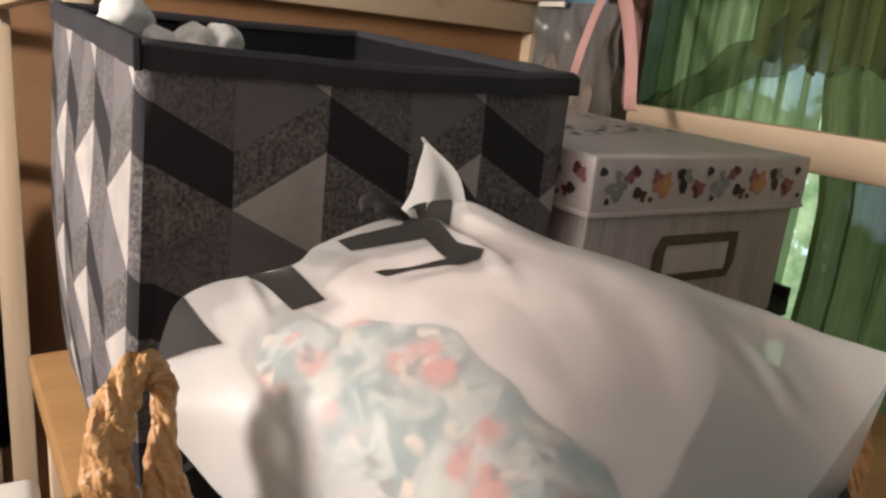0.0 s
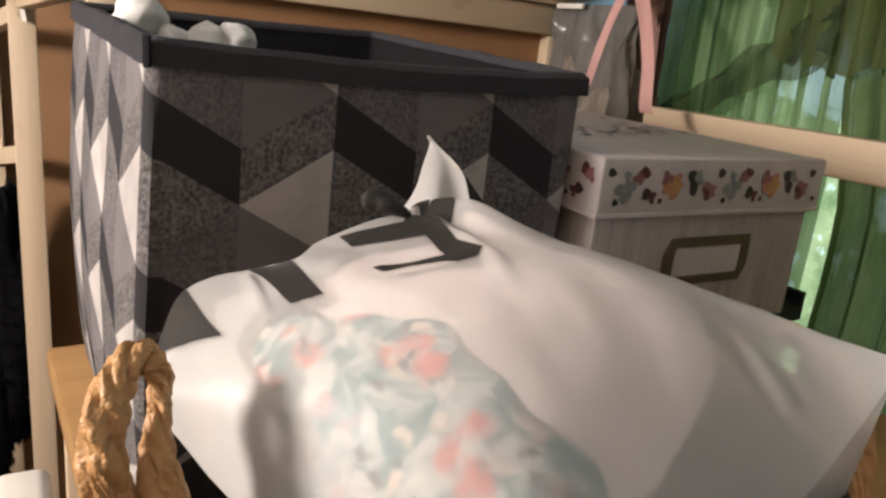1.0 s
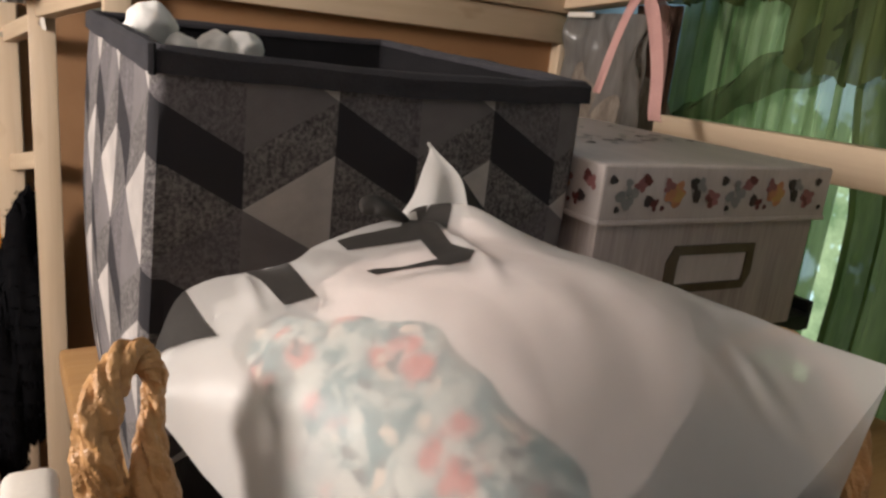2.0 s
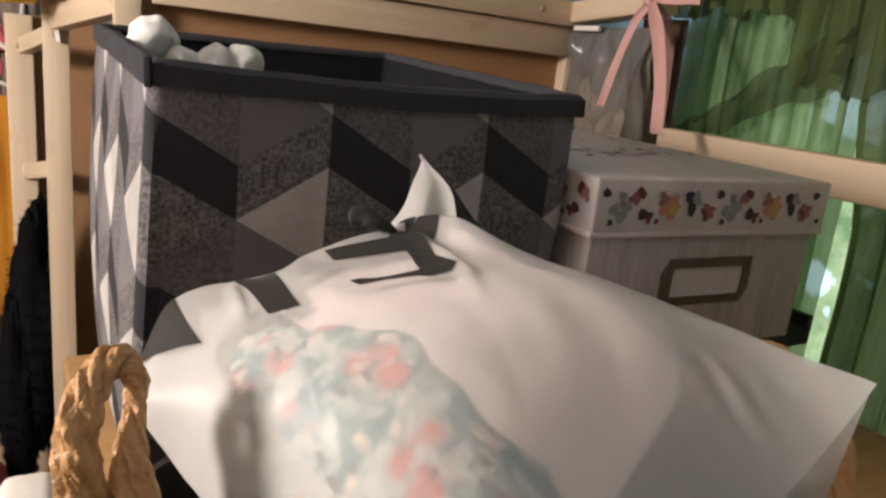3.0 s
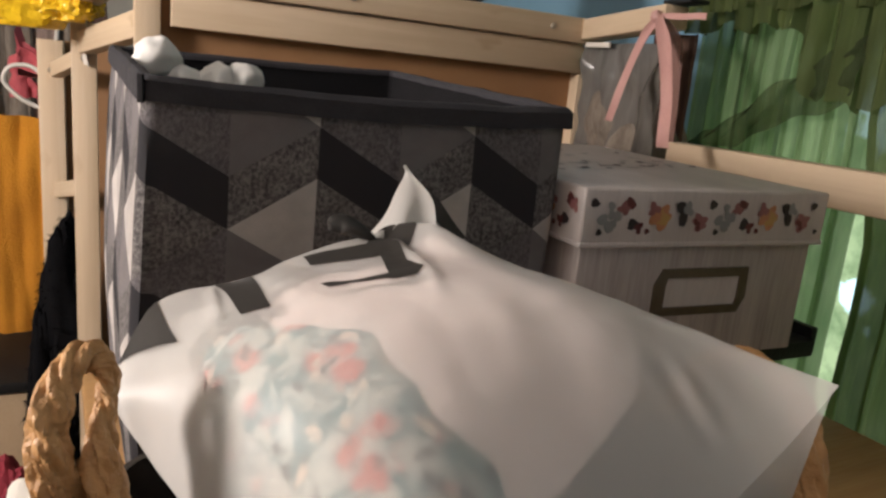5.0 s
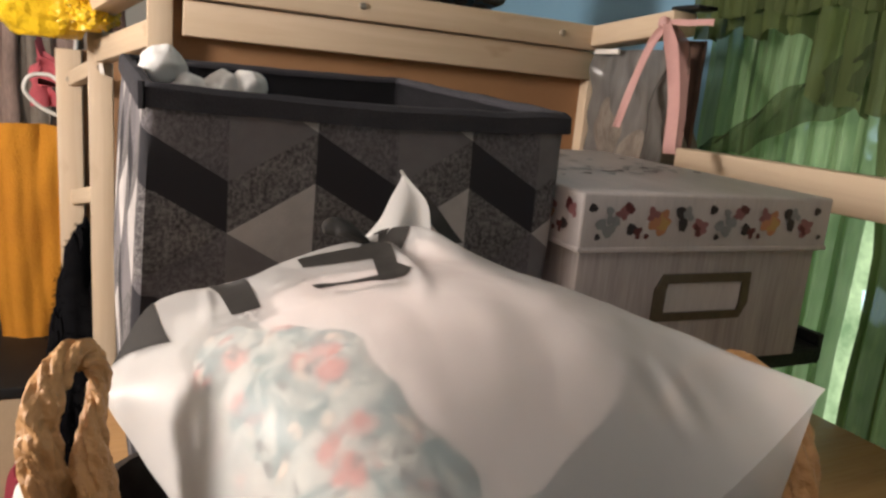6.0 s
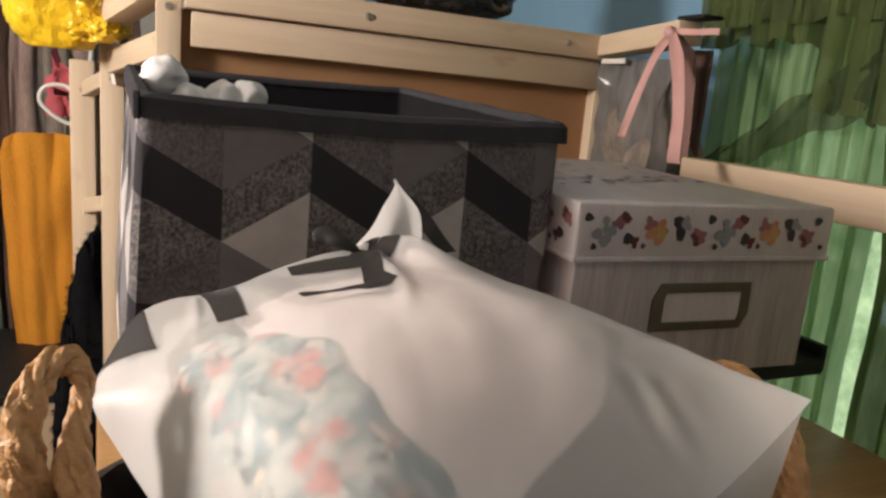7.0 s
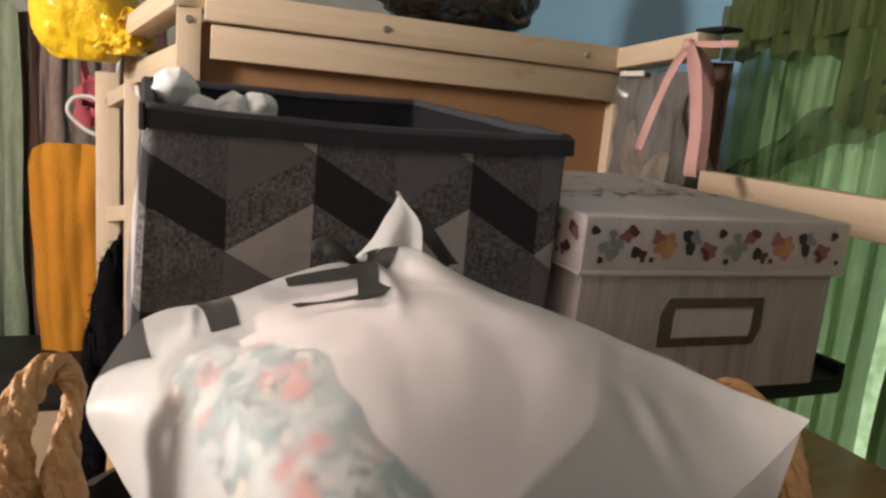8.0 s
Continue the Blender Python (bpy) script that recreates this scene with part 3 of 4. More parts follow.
def frame_bm(w, h, t, bar, skew):
    """A flat bevelled frame with slanted sides, in the x-z plane."""
    bm = bmesh.new()
    outer = [(-w / 2, -h / 2), (w / 2 - skew, -h / 2), (w / 2, -h / 6), (w / 2 - 0.001, h / 2), (-w / 2 + skew, h / 2), (-w / 2, h / 6)]
    inner = [(-w / 2 + bar * 1.4, -h / 2 + bar), (w / 2 - bar * 1.6, -h / 2 + bar), (w / 2 - bar * 1.4, -h / 6), (w / 2 - bar * 1.4, h / 2 - bar), (-w / 2 + bar * 1.6, h / 2 - bar), (-w / 2 + bar * 1.4, h / 6)]
    n = len(outer)
    rows = []
    for ring, y in ((outer, 0.0), (outer, -t * 0.6), (inner, -t), (inner, 0.0)):
        rows.append([bm.verts.new((x, y, z)) for x, z in ring])
    for j in range(3):
        for k in range(n):
            bm.faces.new((rows[j][k], rows[j][(k + 1) % n], rows[j + 1][(k + 1) % n], rows[j + 1][k]))
    return bm


part("label_holder", frame_bm(0.083, 0.033, 0.0022, 0.0062, 0.006), BRASS, photo_box, "dull bronze label holder", m=pose(-0.2050, -0.4971, 1.1090))
part("label_card", block(-0.034, 0.034, -0.0003, 0.0003, -0.0105, 0.0105), LID_PAPER, photo_box, m=pose(-0.2050, -0.4976, 1.1090), smooth=False)

INKS = {n: plain("print_" + n, c, tuple(0.75 * v for v in c), 0.5, 900, 150, strength=0.02) for n, c in (
    ("maroon", (0.12, 0.022, 0.022)), ("peach", (0.50, 0.22, 0.11)), ("dark", (0.03, 0.018, 0.02)), ("grey", (0.27, 0.27, 0.27)), ("rose", (0.30, 0.12, 0.12)), ("gold", (0.50, 0.30, 0.10)))}


def flower_me(n, r, inner, name):
    """A flat petalled shape, facing -y."""
    bm = bmesh.new()
    c = bm.verts.new((0, -0.0003, 0))
    m = n * 6
    ring = []
    for k in range(m):
        a = 2 * math.pi * k / m
        rr = r * (inner + (1 - inner) * abs(math.cos(n * a / 2))) * (1 + 0.12 * math.sin(3 * a + n) + 0.08 * math.sin(7 * a))
        ring.append(bm.verts.new((rr * math.cos(a), -0.0002, rr * math.sin(a))))
    for k in range(m):
        bm.faces.new((c, ring[k], ring[(k + 1) % m]))
    return mesh_of(name, bm)


SHAPES = {"bloom": flower_me(5, 1.0, 0.72, "bloom"), "berry": flower_me(8, 1.0, 0.94, "berry"), "leaf": flower_me(2, 1.0, 0.25, "leaf"), "petal": flower_me(3, 1.0, 0.5, "petal")}
SHAPE_INK = {}


def print_mark(shape, ink, size, m, parent, squash=1.0):
    key = (shape, ink)
    if key not in SHAPE_INK:
        me = SHAPES[shape].copy()
        me.materials.append(INKS[ink])
        SHAPE_INK[key] = me
    ob = new("printed_" + shape, SHAPE_INK[key])
    ob.matrix_basis, ob.parent = m @ Matrix.Diagonal((size, 1, size * squash, 1)), parent
    return ob


rng = random.Random(4)
# shape, ink, radius, along, up, turn
MOTIF = (("berry", "maroon", 0.0044, 0.000, 0.0075, 0), ("petal", "rose", 0.0050, -0.004, 0.0045, 30), ("berry", "dark", 0.0042, 0.0035, -0.0055, 0), ("petal", "maroon", 0.0045, 0.0075, -0.0075, 70),
         ("bloom", "peach", 0.0098, 0.0215, -0.0008, 15), ("bloom", "gold", 0.0062, 0.0235, -0.0015, 50), ("petal", "rose", 0.0055, 0.0165, 0.0045, 10), ("berry", "maroon", 0.0020, 0.0135, -0.0100, 0),
         ("leaf", "dark", 0.0088, 0.0365, 0.0022, 72), ("petal", "grey", 0.0060, 0.0400, 0.0048, 20), ("bloom", "rose", 0.0072, 0.0500, -0.0040, 40), ("petal", "maroon", 0.0050, 0.0490, -0.0050, 75),
         ("berry", "dark", 0.0033, 0.0580, 0.0078, 0), ("leaf", "grey", 0.0075, 0.0660, -0.0045, 40), ("leaf", "grey", 0.0070, 0.0720, -0.0030, 120), ("leaf", "grey", 0.0060, 0.0690, 0.0035, 85),
         ("berry", "dark", 0.0022, 0.0625, -0.0105, 0), ("petal", "rose", 0.0036, 0.0780, 0.0050, 0))
ZM = (LZ0 + LZ1) / 2 + 0.001
for rep in range(-1, 3):
    for k, (shape, ink, r, dx, dz, turn) in enumerate(MOTIF):
        x = LX0 + 0.034 + rep * 0.0945 + 1.17 * dx
        m = pose(0, 0, 0, 0, turn + rng.uniform(-14, 14), 0)
        q = rng.uniform(0.8, 1.0)
        if LX0 + 0.004 + r * 0.6 < x < LX1 - 0.004 - r * 0.6:
            print_mark(shape, ink, r, pose(x, LY0 - 0.0003 - 0.00003 * k, ZM + dz) @ m, lid, q)
        y = LY0 + 0.014 + rep * 0.0945 + 1.17 * dx
        if LY0 + 0.004 + r * 0.6 < y < LY0 + 0.15:
            print_mark(shape, ink, r, pose(LX0 - 0.0003 - 0.00003 * k, y, ZM + dz, 0, 0, -90) @ m, lid, q)
for k in range(26):
    t = k / 25
    print_mark("leaf" if k % 3 else "berry", "dark" if k % 2 else "grey", 0.0065 if k % 3 else 0.0024,
               pose(LX0 + 0.01 + 0.185 * t, LY0 + 0.085 + 0.055 * t + 0.016 * math.sin(k * 1.7), LZ1 + 0.0003 + 0.00004 * (k % 5), -90, 0, 20 + 40 * math.sin(k * 2.1)), lid)
for k in range(16):
    print_mark("leaf", "grey" if k % 3 else "dark", 0.0055,
               pose(LX0 + 0.03 + 0.010 * k, LY0 + 0.17 + 0.05 * math.sin(k * 0.9), LZ1 + 0.0003 + 0.00004 * (k % 5), -90, 0, 90 * math.sin(k * 1.3)), lid)


def ribbon_strip(pts, wide, across=(0.45, -0.85, 0.1), n=40, curl=0.0, taper=0.0):
    line = spline(pts, n)
    ac = Vector(across).normalized()
    bm = bmesh.new()
    prev = None
    for k, p in enumerate(line):
        t = k / n
        w = wide / 2 * (1 - taper * t) * (0.45 + 0.55 * min(1, 6 * t))
        d = (ac + Vector((0, 0, 1)) * curl * math.sin(4 * t)).normalized()
        nrm = Vector((-d.y, d.x, 0))
        row = [bm.verts.new(p + d * w * s + nrm * (0.0016 * (1 - s * s) + 0.0012 * math.sin(7 * t + 2 * s))) for s in (-1, -0.5, 0, 0.5, 1)]
        if prev:
            for j in range(4):
                bm.faces.new((prev[j], prev[j + 1], row[j + 1], row[j]))
        prev = row
    return thicken(bm, 0.0006)


# ---- basket with twisted paper handles ----
basket = thing("basket", "dark basket with twisted kraft paper handles", "basket")
BCX, BCY, BRX, BRY = -0.452, -0.640, 0.140, 0.094


def basket_at(a, b):
    ang = 2 * math.pi * a
    f = 0.86 + 0.14 * b
    k = 1 + 0.012 * math.sin(40 * ang) * math.sin(math.pi * 14 * b)
    return (BCX + BRX * f * k * math.cos(ang), BCY + BRY * f * k * math.sin(ang), 0.951 + 0.132 * b)


part("weave", thicken(grid(160, 28, basket_at, closed_u=True), 0.004), BASKET_DARK, basket)
part("bottom", grid(32, 4, lambda a, b: (BCX + BRX * 0.86 * b * math.cos(2 * math.pi * a), BCY + BRY * 0.86 * b * math.sin(2 * math.pi * a), 0.9515), closed_u=True), BASKET_DARK, basket)


HANDLE_L = [(-0.5796, -0.6304, 1.0578), (-0.5896, -0.6314, 1.0942), (-0.5925, -0.6286, 1.1179), (-0.5896, -0.6232, 1.1324), (-0.5829, -0.6159, 1.1384), (-0.5766, -0.6141, 1.1343), (-0.5758, -0.6168, 1.1233), (-0.5779, -0.625, 1.1106), (-0.5745, -0.6359, 1.0906), (-0.5661, -0.6477, 1.0578)]


def creased(k, a, turns):
    """Twisted, crumpled paper: sharp slanted creases and a few loose bulges."""
    h = turns * k
    c = 1 - abs(math.sin(1.5 * a + h)) ** 0.6
    d = 1 - abs(math.sin(2.5 * a + 1.7 * h + 1.3)) ** 0.7
    n = noise.noise(Vector((math.cos(a) * 1.4, math.sin(a) * 1.4, 9 * k)))
    m = noise.noise(Vector((math.cos(a) * 3.5, math.sin(a) * 3.5, 34 * k)))
    e = abs(noise.noise(Vector((math.cos(a + 0.6 * h) * 2.2, math.sin(a + 0.6 * h) * 2.2, 20 * k))))
    return 1.10 - 0.30 * c - 0.20 * d + 0.24 * n + 0.12 * m - 0.35 * e


part("handle", tube(HANDLE_L, lambda k: 0.0054 + 0.0036 * (2 * k - 1) ** 2 - 0.0020 * math.exp(-((k - 0.68) / 0.13) ** 2), 260, 56, bump=lambda k, a: creased(k, a, 26)), PAPER_ROPE, basket, "twisted brown kraft paper handle")
HANDLE_R = [(-0.322, -0.688, 1.02), (-0.314, -0.684, 1.065), (-0.304, -0.674, 1.092), (-0.297, -0.655, 1.112), (-0.300, -0.630, 1.1195), (-0.310, -0.612, 1.108), (-0.318, -0.602, 1.07), (-0.33, -0.60, 1.02)]
part("handle", tube(HANDLE_R, lambda k: 0.0058 + 0.003 * (2 * k - 1) ** 2, 260, 56, bump=lambda k, a: creased(k, a, 26)), PAPER_ROPE, basket, "twisted brown kraft paper handle")

# ---- plastic bag with folded clothes ----
PL, PP, PT, PF = Vector((-0.574, -0.575, 1.108)), Vector((-0.437, -0.537, 1.160)), Vector((-0.328, -0.695, 1.138)), Vector((-0.547, -0.735, 1.115))


HEM = [(-0.573, -0.579, 1.117), (-0.560, -0.554, 1.132), (-0.547, -0.552, 1.139), (-0.533, -0.557, 1.143), (-0.520, -0.568, 1.150)]
SIDE = [(-0.573, -0.579, 1.117), (-0.574, -0.592, 1.109), (-0.563, -0.607, 1.094), (-0.552, -0.628, 1.084), (-0.540, -0.660, 1.078), (-0.532, -0.735, 1.060)]


def bag_soft(a, b):
    """The film as a plain cushion; a: from the low side (0) to the peak side (1); b: from the back edge (0) to the front (1)."""
    p = PL.lerp(PP, a).lerp(PF.lerp(PT, a), b)
    ea, eb = 1 - (2 * a - 1) ** 2, 1 - (2 * b - 1) ** 2
    p.z += 0.016 * ea * (1 - 0.4 * b) + 0.010 * eb * ea ** 0.5 + 0.006 * eb * (1 - a) - 0.045 * ea * b ** 4
    p.y += 0.012 * ea * (1 - b) ** 2 * (1 - a)
    p.x += 0.034 * (1 - a) ** 3 * b ** 1.4
    return p


def bag_top(a, b):
    """The film with its folded hem, its side hanging down, the ridge below the peak and its creases."""
    p = bag_soft(a, b)
    eb = 1 - (2 * b - 1) ** 2
    hem = bag_soft(a, 0) if a >= 0.5 else spline_at(HEM + [bag_soft(0.5, 0)], 2 * a)
    p += (hem - bag_soft(a, 0)) * (1 - b) ** 7
    p += (spline_at(SIDE, b) - bag_soft(0, b) - (Vector(HEM[0]) - bag_soft(0, 0)) * (1 - b) ** 7) * (1 - a) ** 12
    p.z += 0.006 * math.exp(-((b - 0.62) / 0.24) ** 2) * min(1.0, 6 * a, 4 * (1 - a)) - 0.003 * math.exp(-((b - 0.2) / 0.13) ** 2 - ((a - 0.58) / 0.2) ** 2)
    p.z += 0.009 * math.exp(-((a - 0.90 + 0.10 * b) / 0.06) ** 2 - ((b - 0.12) / 0.13) ** 2)
    s = (b - 0.08) / 0.44
    if 0 < s < 1:
        p.z += 0.0032 * math.exp(-((a - 0.80 + 0.28 * s) / 0.020) ** 2) * math.sin(math.pi * s ** 0.7)
    s = (b - 0.02) / 0.22
    if 0 < s < 1:
        p.z += 0.0022 * math.exp(-((a - 0.27 + 0.09 * s) / 0.016) ** 2) * math.sin(math.pi * s ** 0.6)
    p.z += 0.0009 * math.sin(95 * a + 20 * b + 2 * math.sin(9 * b)) * math.exp(-((a - 0.80) / 0.05) ** 2 - ((b - 0.86) / 0.06) ** 2)
    p.z += wobble(p.x, p.y, 0, 22, 0.0009) * min(1, 3 * eb + 0.2) + wobble(p.x, p.y, 3, 70, 0.0004)
    p.z += 0.0007 * (1 - abs(2 * ((4.3 * a + 2.1 * b + 0.25 * math.sin(7 * b)) % 1.0) - 1)) * eb + 0.0006 * (1 - abs(2 * ((2.6 * a - 4.4 * b + 0.2 * math.sin(8 * a)) % 1.0) - 1)) * eb
    return p


def bag_low(a, b):
    p, q = bag_top(a, b), PL.lerp(PP, a).lerp(PF.lerp(PT, a), b)
    ea, eb = max(0.0, 1 - (2 * a - 1) ** 2), max(0.0, 1 - (2 * b - 1) ** 2)
    f = min(1, 9 * ea) * min(1, 9 * eb)
    p.z += (min(q.z, 1.115) - 0.045 - p.z) * f * min(1.0, (a / 0.35) ** 2)
    return p


bag = thing("plastic_bag", "white translucent plastic mailing bag with black print", "plastic bag")
part("front_film", grid(170, 150, bag_top), POLY, bag)
part("back_film", grid(50, 40, bag_low), POLY, bag)


def fin(a, b):
    """A pinched corner that stands up, hollow on both flanks, turned to the low side."""
    base = Vector((-0.4640, -0.541, 1.159)).lerp(Vector((-0.4310, -0.552, 1.159)), a)
    tip = Vector((-0.4315, -0.503, 1.1885))
    w = (1 - b) ** 0.5
    spread = 0.70 * (1 - b ** 3) * (1 - b) ** 0.35 * 0.62 + 0.45 * (1 - b) ** 3 + 0.12 * (1 - b) ** 0.5
    axis = spline_at([(-0.4440, -0.545, 1.159), (-0.4365, -0.526, 1.174), tip], b)
    p = axis + (base - Vector((-0.4450, -0.5465, 1.159))) * spread
    p += Vector((0.004, 0.0, 0.002)) * math.sin(math.pi * b) * a
    p.y -= 0.005 * math.sin(2 * math.pi * a) * w * (1 - b) + 0.004 * math.sin(math.pi * a) * (1 - b)
    p.x += 0.0012 * math.sin(9 * b + 4 * a) * b
    return p


part("folded_corner", thicken(grid(24, 30, fin), 0.0005), POLY_FOLD, bag, "corner of the film standing up in a point")


def under(left, right, back, front, drop, bumps, edge=0.02):
    """Cloth that lies under the film between its left and right sides, given for each distance from the back edge."""
    def at(a, b):
        v = back + (front - back) * b
        u = left(v) + (right(v) - left(v)) * a
        p = bag_top(u, v)
        e = max(0.0, min(1, 5 * a, 5 * (1 - a), 5 * b, 5 * (1 - b)))
        p.z -= drop + edge * (1 - e) ** 2 + bumps * (1 + noise.noise(Vector((p.x * 60, p.y * 60, 1)))) * 0.5
        return p
    return at


PRINT = {
    "bar": [(0.550, 0.030), (0.642, 0.055), (0.725, 0.072), (0.667, 0.175), (0.592, 0.142), (0.510, 0.106)],
    "stroke": [(0.717, 0.075), (0.792, 0.025), (0.800, 0.067), (0.775, 0.125), (0.658, 0.267), (0.608, 0.367), (0.575, 0.383), (0.525, 0.375), (0.558, 0.317), (0.667, 0.175)],
    "hook": [(0.567, 0.342), (0.525, 0.375), (0.517, 0.350), (0.475, 0.300), (0.425, 0.278), (0.437, 0.232), (0.458, 0.238), (0.492, 0.283), (0.558, 0.317)],
    "branch": [(0.792, 0.067), (0.850, 0.017), (0.842, 0.0), (0.875, 0.0), (0.892, 0.018), (0.842, 0.050), (0.892, 0.030), (0.930, 0.010), (0.915, 0.050), (0.870, 0.100), (0.775, 0.158), (0.792, 0.108)],
    "tab": [(0.288, 0.0), (0.340, 0.010), (0.388, 0.0), (0.383, 0.025), (0.300, 0.242), (0.242, 0.217), (0.283, 0.067)],
    "side": [(0.006, 0.008), (0.03, 0.0), (0.06, 0.0), (0.09, 0.0), (0.128, 0.0), (0.122, 0.09), (0.117, 0.175), (0.060, 0.100)],
}


def draped(poly, step=0.02, lift=0.0005):
    """A printed shape that follows the film."""
    bm = bmesh.new()
    bm.faces.new([bm.verts.new((a, b, 0)) for a, b in poly])
    for ax in (0, 1):
        no = Vector((1, 0, 0)) if ax == 0 else Vector((0, 1, 0))
        for k in range(1, int(1 / step)):
            bmesh.ops.bisect_plane(bm, geom=bm.verts[:] + bm.edges[:] + bm.faces[:], plane_co=no * (k * step + 1e-4), plane_no=no)
    bmesh.ops.triangulate(bm, faces=bm.faces[:])
    for v in bm.verts:
        a, b = v.co.x, v.co.y
        p = bag_top(a, b)
        da, db = bag_top(min(a + 0.01, 1), b) - bag_top(max(a - 0.01, 0), b), bag_top(a, min(b + 0.01, 1)) - bag_top(a, max(b - 0.01, 0))
        n = da.cross(db).normalized()
        v.co = p + n * (lift if n.z > 0 else -lift)
    return bm


for shape in PRINT.values():
    part("printed_bar", draped(shape), INK, bag, "black printed bar on the film")
part("curled_flap", tube([(-0.4835, -0.546, 1.1660), (-0.477, -0.545, 1.1665), (-0.470, -0.547, 1.164), (-0.462, -0.550, 1.160)], lambda k: 0.0044 * math.sqrt(math.sin(math.pi * min(1, 0.04 + 0.96 * k))) + 0.0002, 30, 14, bump=lambda k, a: 1 + 0.25 * math.sin(2 * a + 3 * k)), INK, bag, "curled black printed flap of film")
part("printed_bar", ribbon_strip([(-0.4250, -0.504, 1.180), (-0.4190, -0.508, 1.172), (-0.4120, -0.514, 1.163), (-0.4040, -0.522, 1.152)], 0.010, across=(0.9, 0.3, 0.2), n=16), INK, bag, "black printed bar on the film")
# Added backing: hides the dark basket so the lit low side stays white.
part("white_backing", grid(50, 60, under(lambda v: 0.012, lambda v: max(0.030, 0.150 - 0.24 * (v - 0.17)) + 0.40 * math.exp(-(v / 0.15) ** 4), 0.012, 0.90, 0.0022, 0.0, 0.006)), POLY_FOLD, bag, "white film sheet added under the low side to keep it bright")
lone("folded_dress", thicken(grid(90, 90, under(lambda v: max(0.025, 0.150 - 0.24 * (v - 0.17)), lambda v: 0.225 + 0.155 * (1 - math.exp((0.17 - v) / 0.14)) + 0.022 * math.sin(17 * v) + 0.012 * math.sin(41 * v), 0.17, 0.95, 0.0008, 0.005, 0.006)), 0.002), FLORAL, "folded teal cotton cloth with coral flowers inside the bag", "clothing")
lone("folded_shirt", thicken(grid(40, 50, under(lambda v: 0.29 + 0.03 * v + 0.02 * math.sin(13 * v), lambda v: max(0.45 + 0.04 * v, min(0.96, 0.96 - 1.15 * (v - 0.6) - 6.0 * max(0.0, v - 0.80) ** 1.3)), 0.10, 0.87, 0.0026, 0.002, 0.003)), 0.002), PALE_PINK, "folded pale pink cotton cloth inside the bag", "clothing")


# ---- ribbon bow ----
bow = thing("ribbon", "pink satin ribbon tied in a bow on the rail", "ribbon")
KX, KY, KZ = -0.009, -0.170, 1.324
part("tail", ribbon_strip([(KX, KY, KZ), (KX - 0.014, KY + 0.006, 1.295), (KX - 0.036, KY, 1.250), (KX - 0.058, KY - 0.012, 1.204)], 0.016, taper=0.55, curl=0.2), RIBBON, bow)
part("tail", ribbon_strip([(KX - 0.004, KY - 0.004, KZ), (KX - 0.018, KY - 0.040, 1.285), (KX - 0.040, KY - 0.080, 1.235), (KX - 0.064, KY - 0.112, 1.192), (KX - 0.068, KY - 0.122, 1.187)], 0.016, taper=0.30, curl=0.15), RIBBON, bow)
part("tail", ribbon_strip([(KX + 0.004, KY - 0.006, KZ - 0.004), (KX + 0.010, KY - 0.024, 1.29), (KX + 0.012, KY - 0.028, 1.24), (KX + 0.014, KY - 0.030, 1.185)], 0.018, taper=0.2), RIBBON_SHEER, bow, "sheer pink ribbon tail")
part("loop", ribbon_strip([(KX, KY, KZ), (KX + 0.004, KY - 0.030, 1.322), (KX + 0.010, KY - 0.050, 1.3225), (KX + 0.012, KY - 0.062, 1.322)], 0.007, across=(0.2, 0.1, 1)), RIBBON, bow)
part("knot", lumps(((KX - 0.003, KY, KZ - 0.002, 0.0065, 1.1),)), RIBBON, bow)
lone("folded_bag_end", block(0.002, 0.03, -0.205, -0.160, 1.3375, 1.342, 0.0015), BLACK, "black cloth strip lying on the rail end", "cloth")

# ---- cloudy bag hanging in the frame ----
pouch = thing("storage_pouch", "cloudy grey plastic pouch hung inside the frame", "pouch")
part("film", thicken(grid(40, 40, lambda a, b: (0.006 + 0.010 * math.sin(math.pi * a) + wobble(a, b, 0, 5, 0.014), -0.016 - 0.155 * a, 1.06 + 0.235 * b)), 0.0008), CLEAR_BAG, pouch)
part("zip_strip", block(0.000, 0.004, -0.072, -0.020, 1.289, 1.2955, 0.0008), WHITE_PLASTIC, pouch, "white zip strip")
lone("stored_clothes", lumps(((0.05, -0.05, 1.20, 0.045, 1.3), (0.055, -0.11, 1.16, 0.05, 1.3), (0.05, -0.08, 1.10, 0.055, 1.0))), GREY_CLOTH, "crumpled grey clothes behind the pouch", "clothes")
lone("dark_garment", thicken(grid(16, 40, lambda a, b: (0.060 + 0.006 * math.sin(9 * a), -0.085 - 0.074 * a + wobble(a, b, 1, 6, 0.004), 1.02 + 0.290 * b)), 0.004), BROWN_CLOTH, "dark brown garment hanging beside the post", "clothes")


# ---- on top of the frame ----
def crumple(cx, cy, cz, rx, ry, rz, seed, amount=0.18, sub=5):
    bm = bmesh.new()
    bmesh.ops.create_icosphere(bm, subdivisions=sub, radius=1)
    for v in bm.verts:
        n = v.co.copy()
        f = 1 + amount * noise.noise(n * 1.7 + Vector((seed, 0, 0))) + 0.6 * amount * abs(noise.noise(n * 4.3 + Vector((0, seed, 0)))) + 0.25 * amount * noise.noise(n * 11)
        v.co = Vector((cx + n.x * rx * f, cy + n.y * ry * f, max(cz + n.z * rz * f, cz - rz * 0.82)))
    return bm


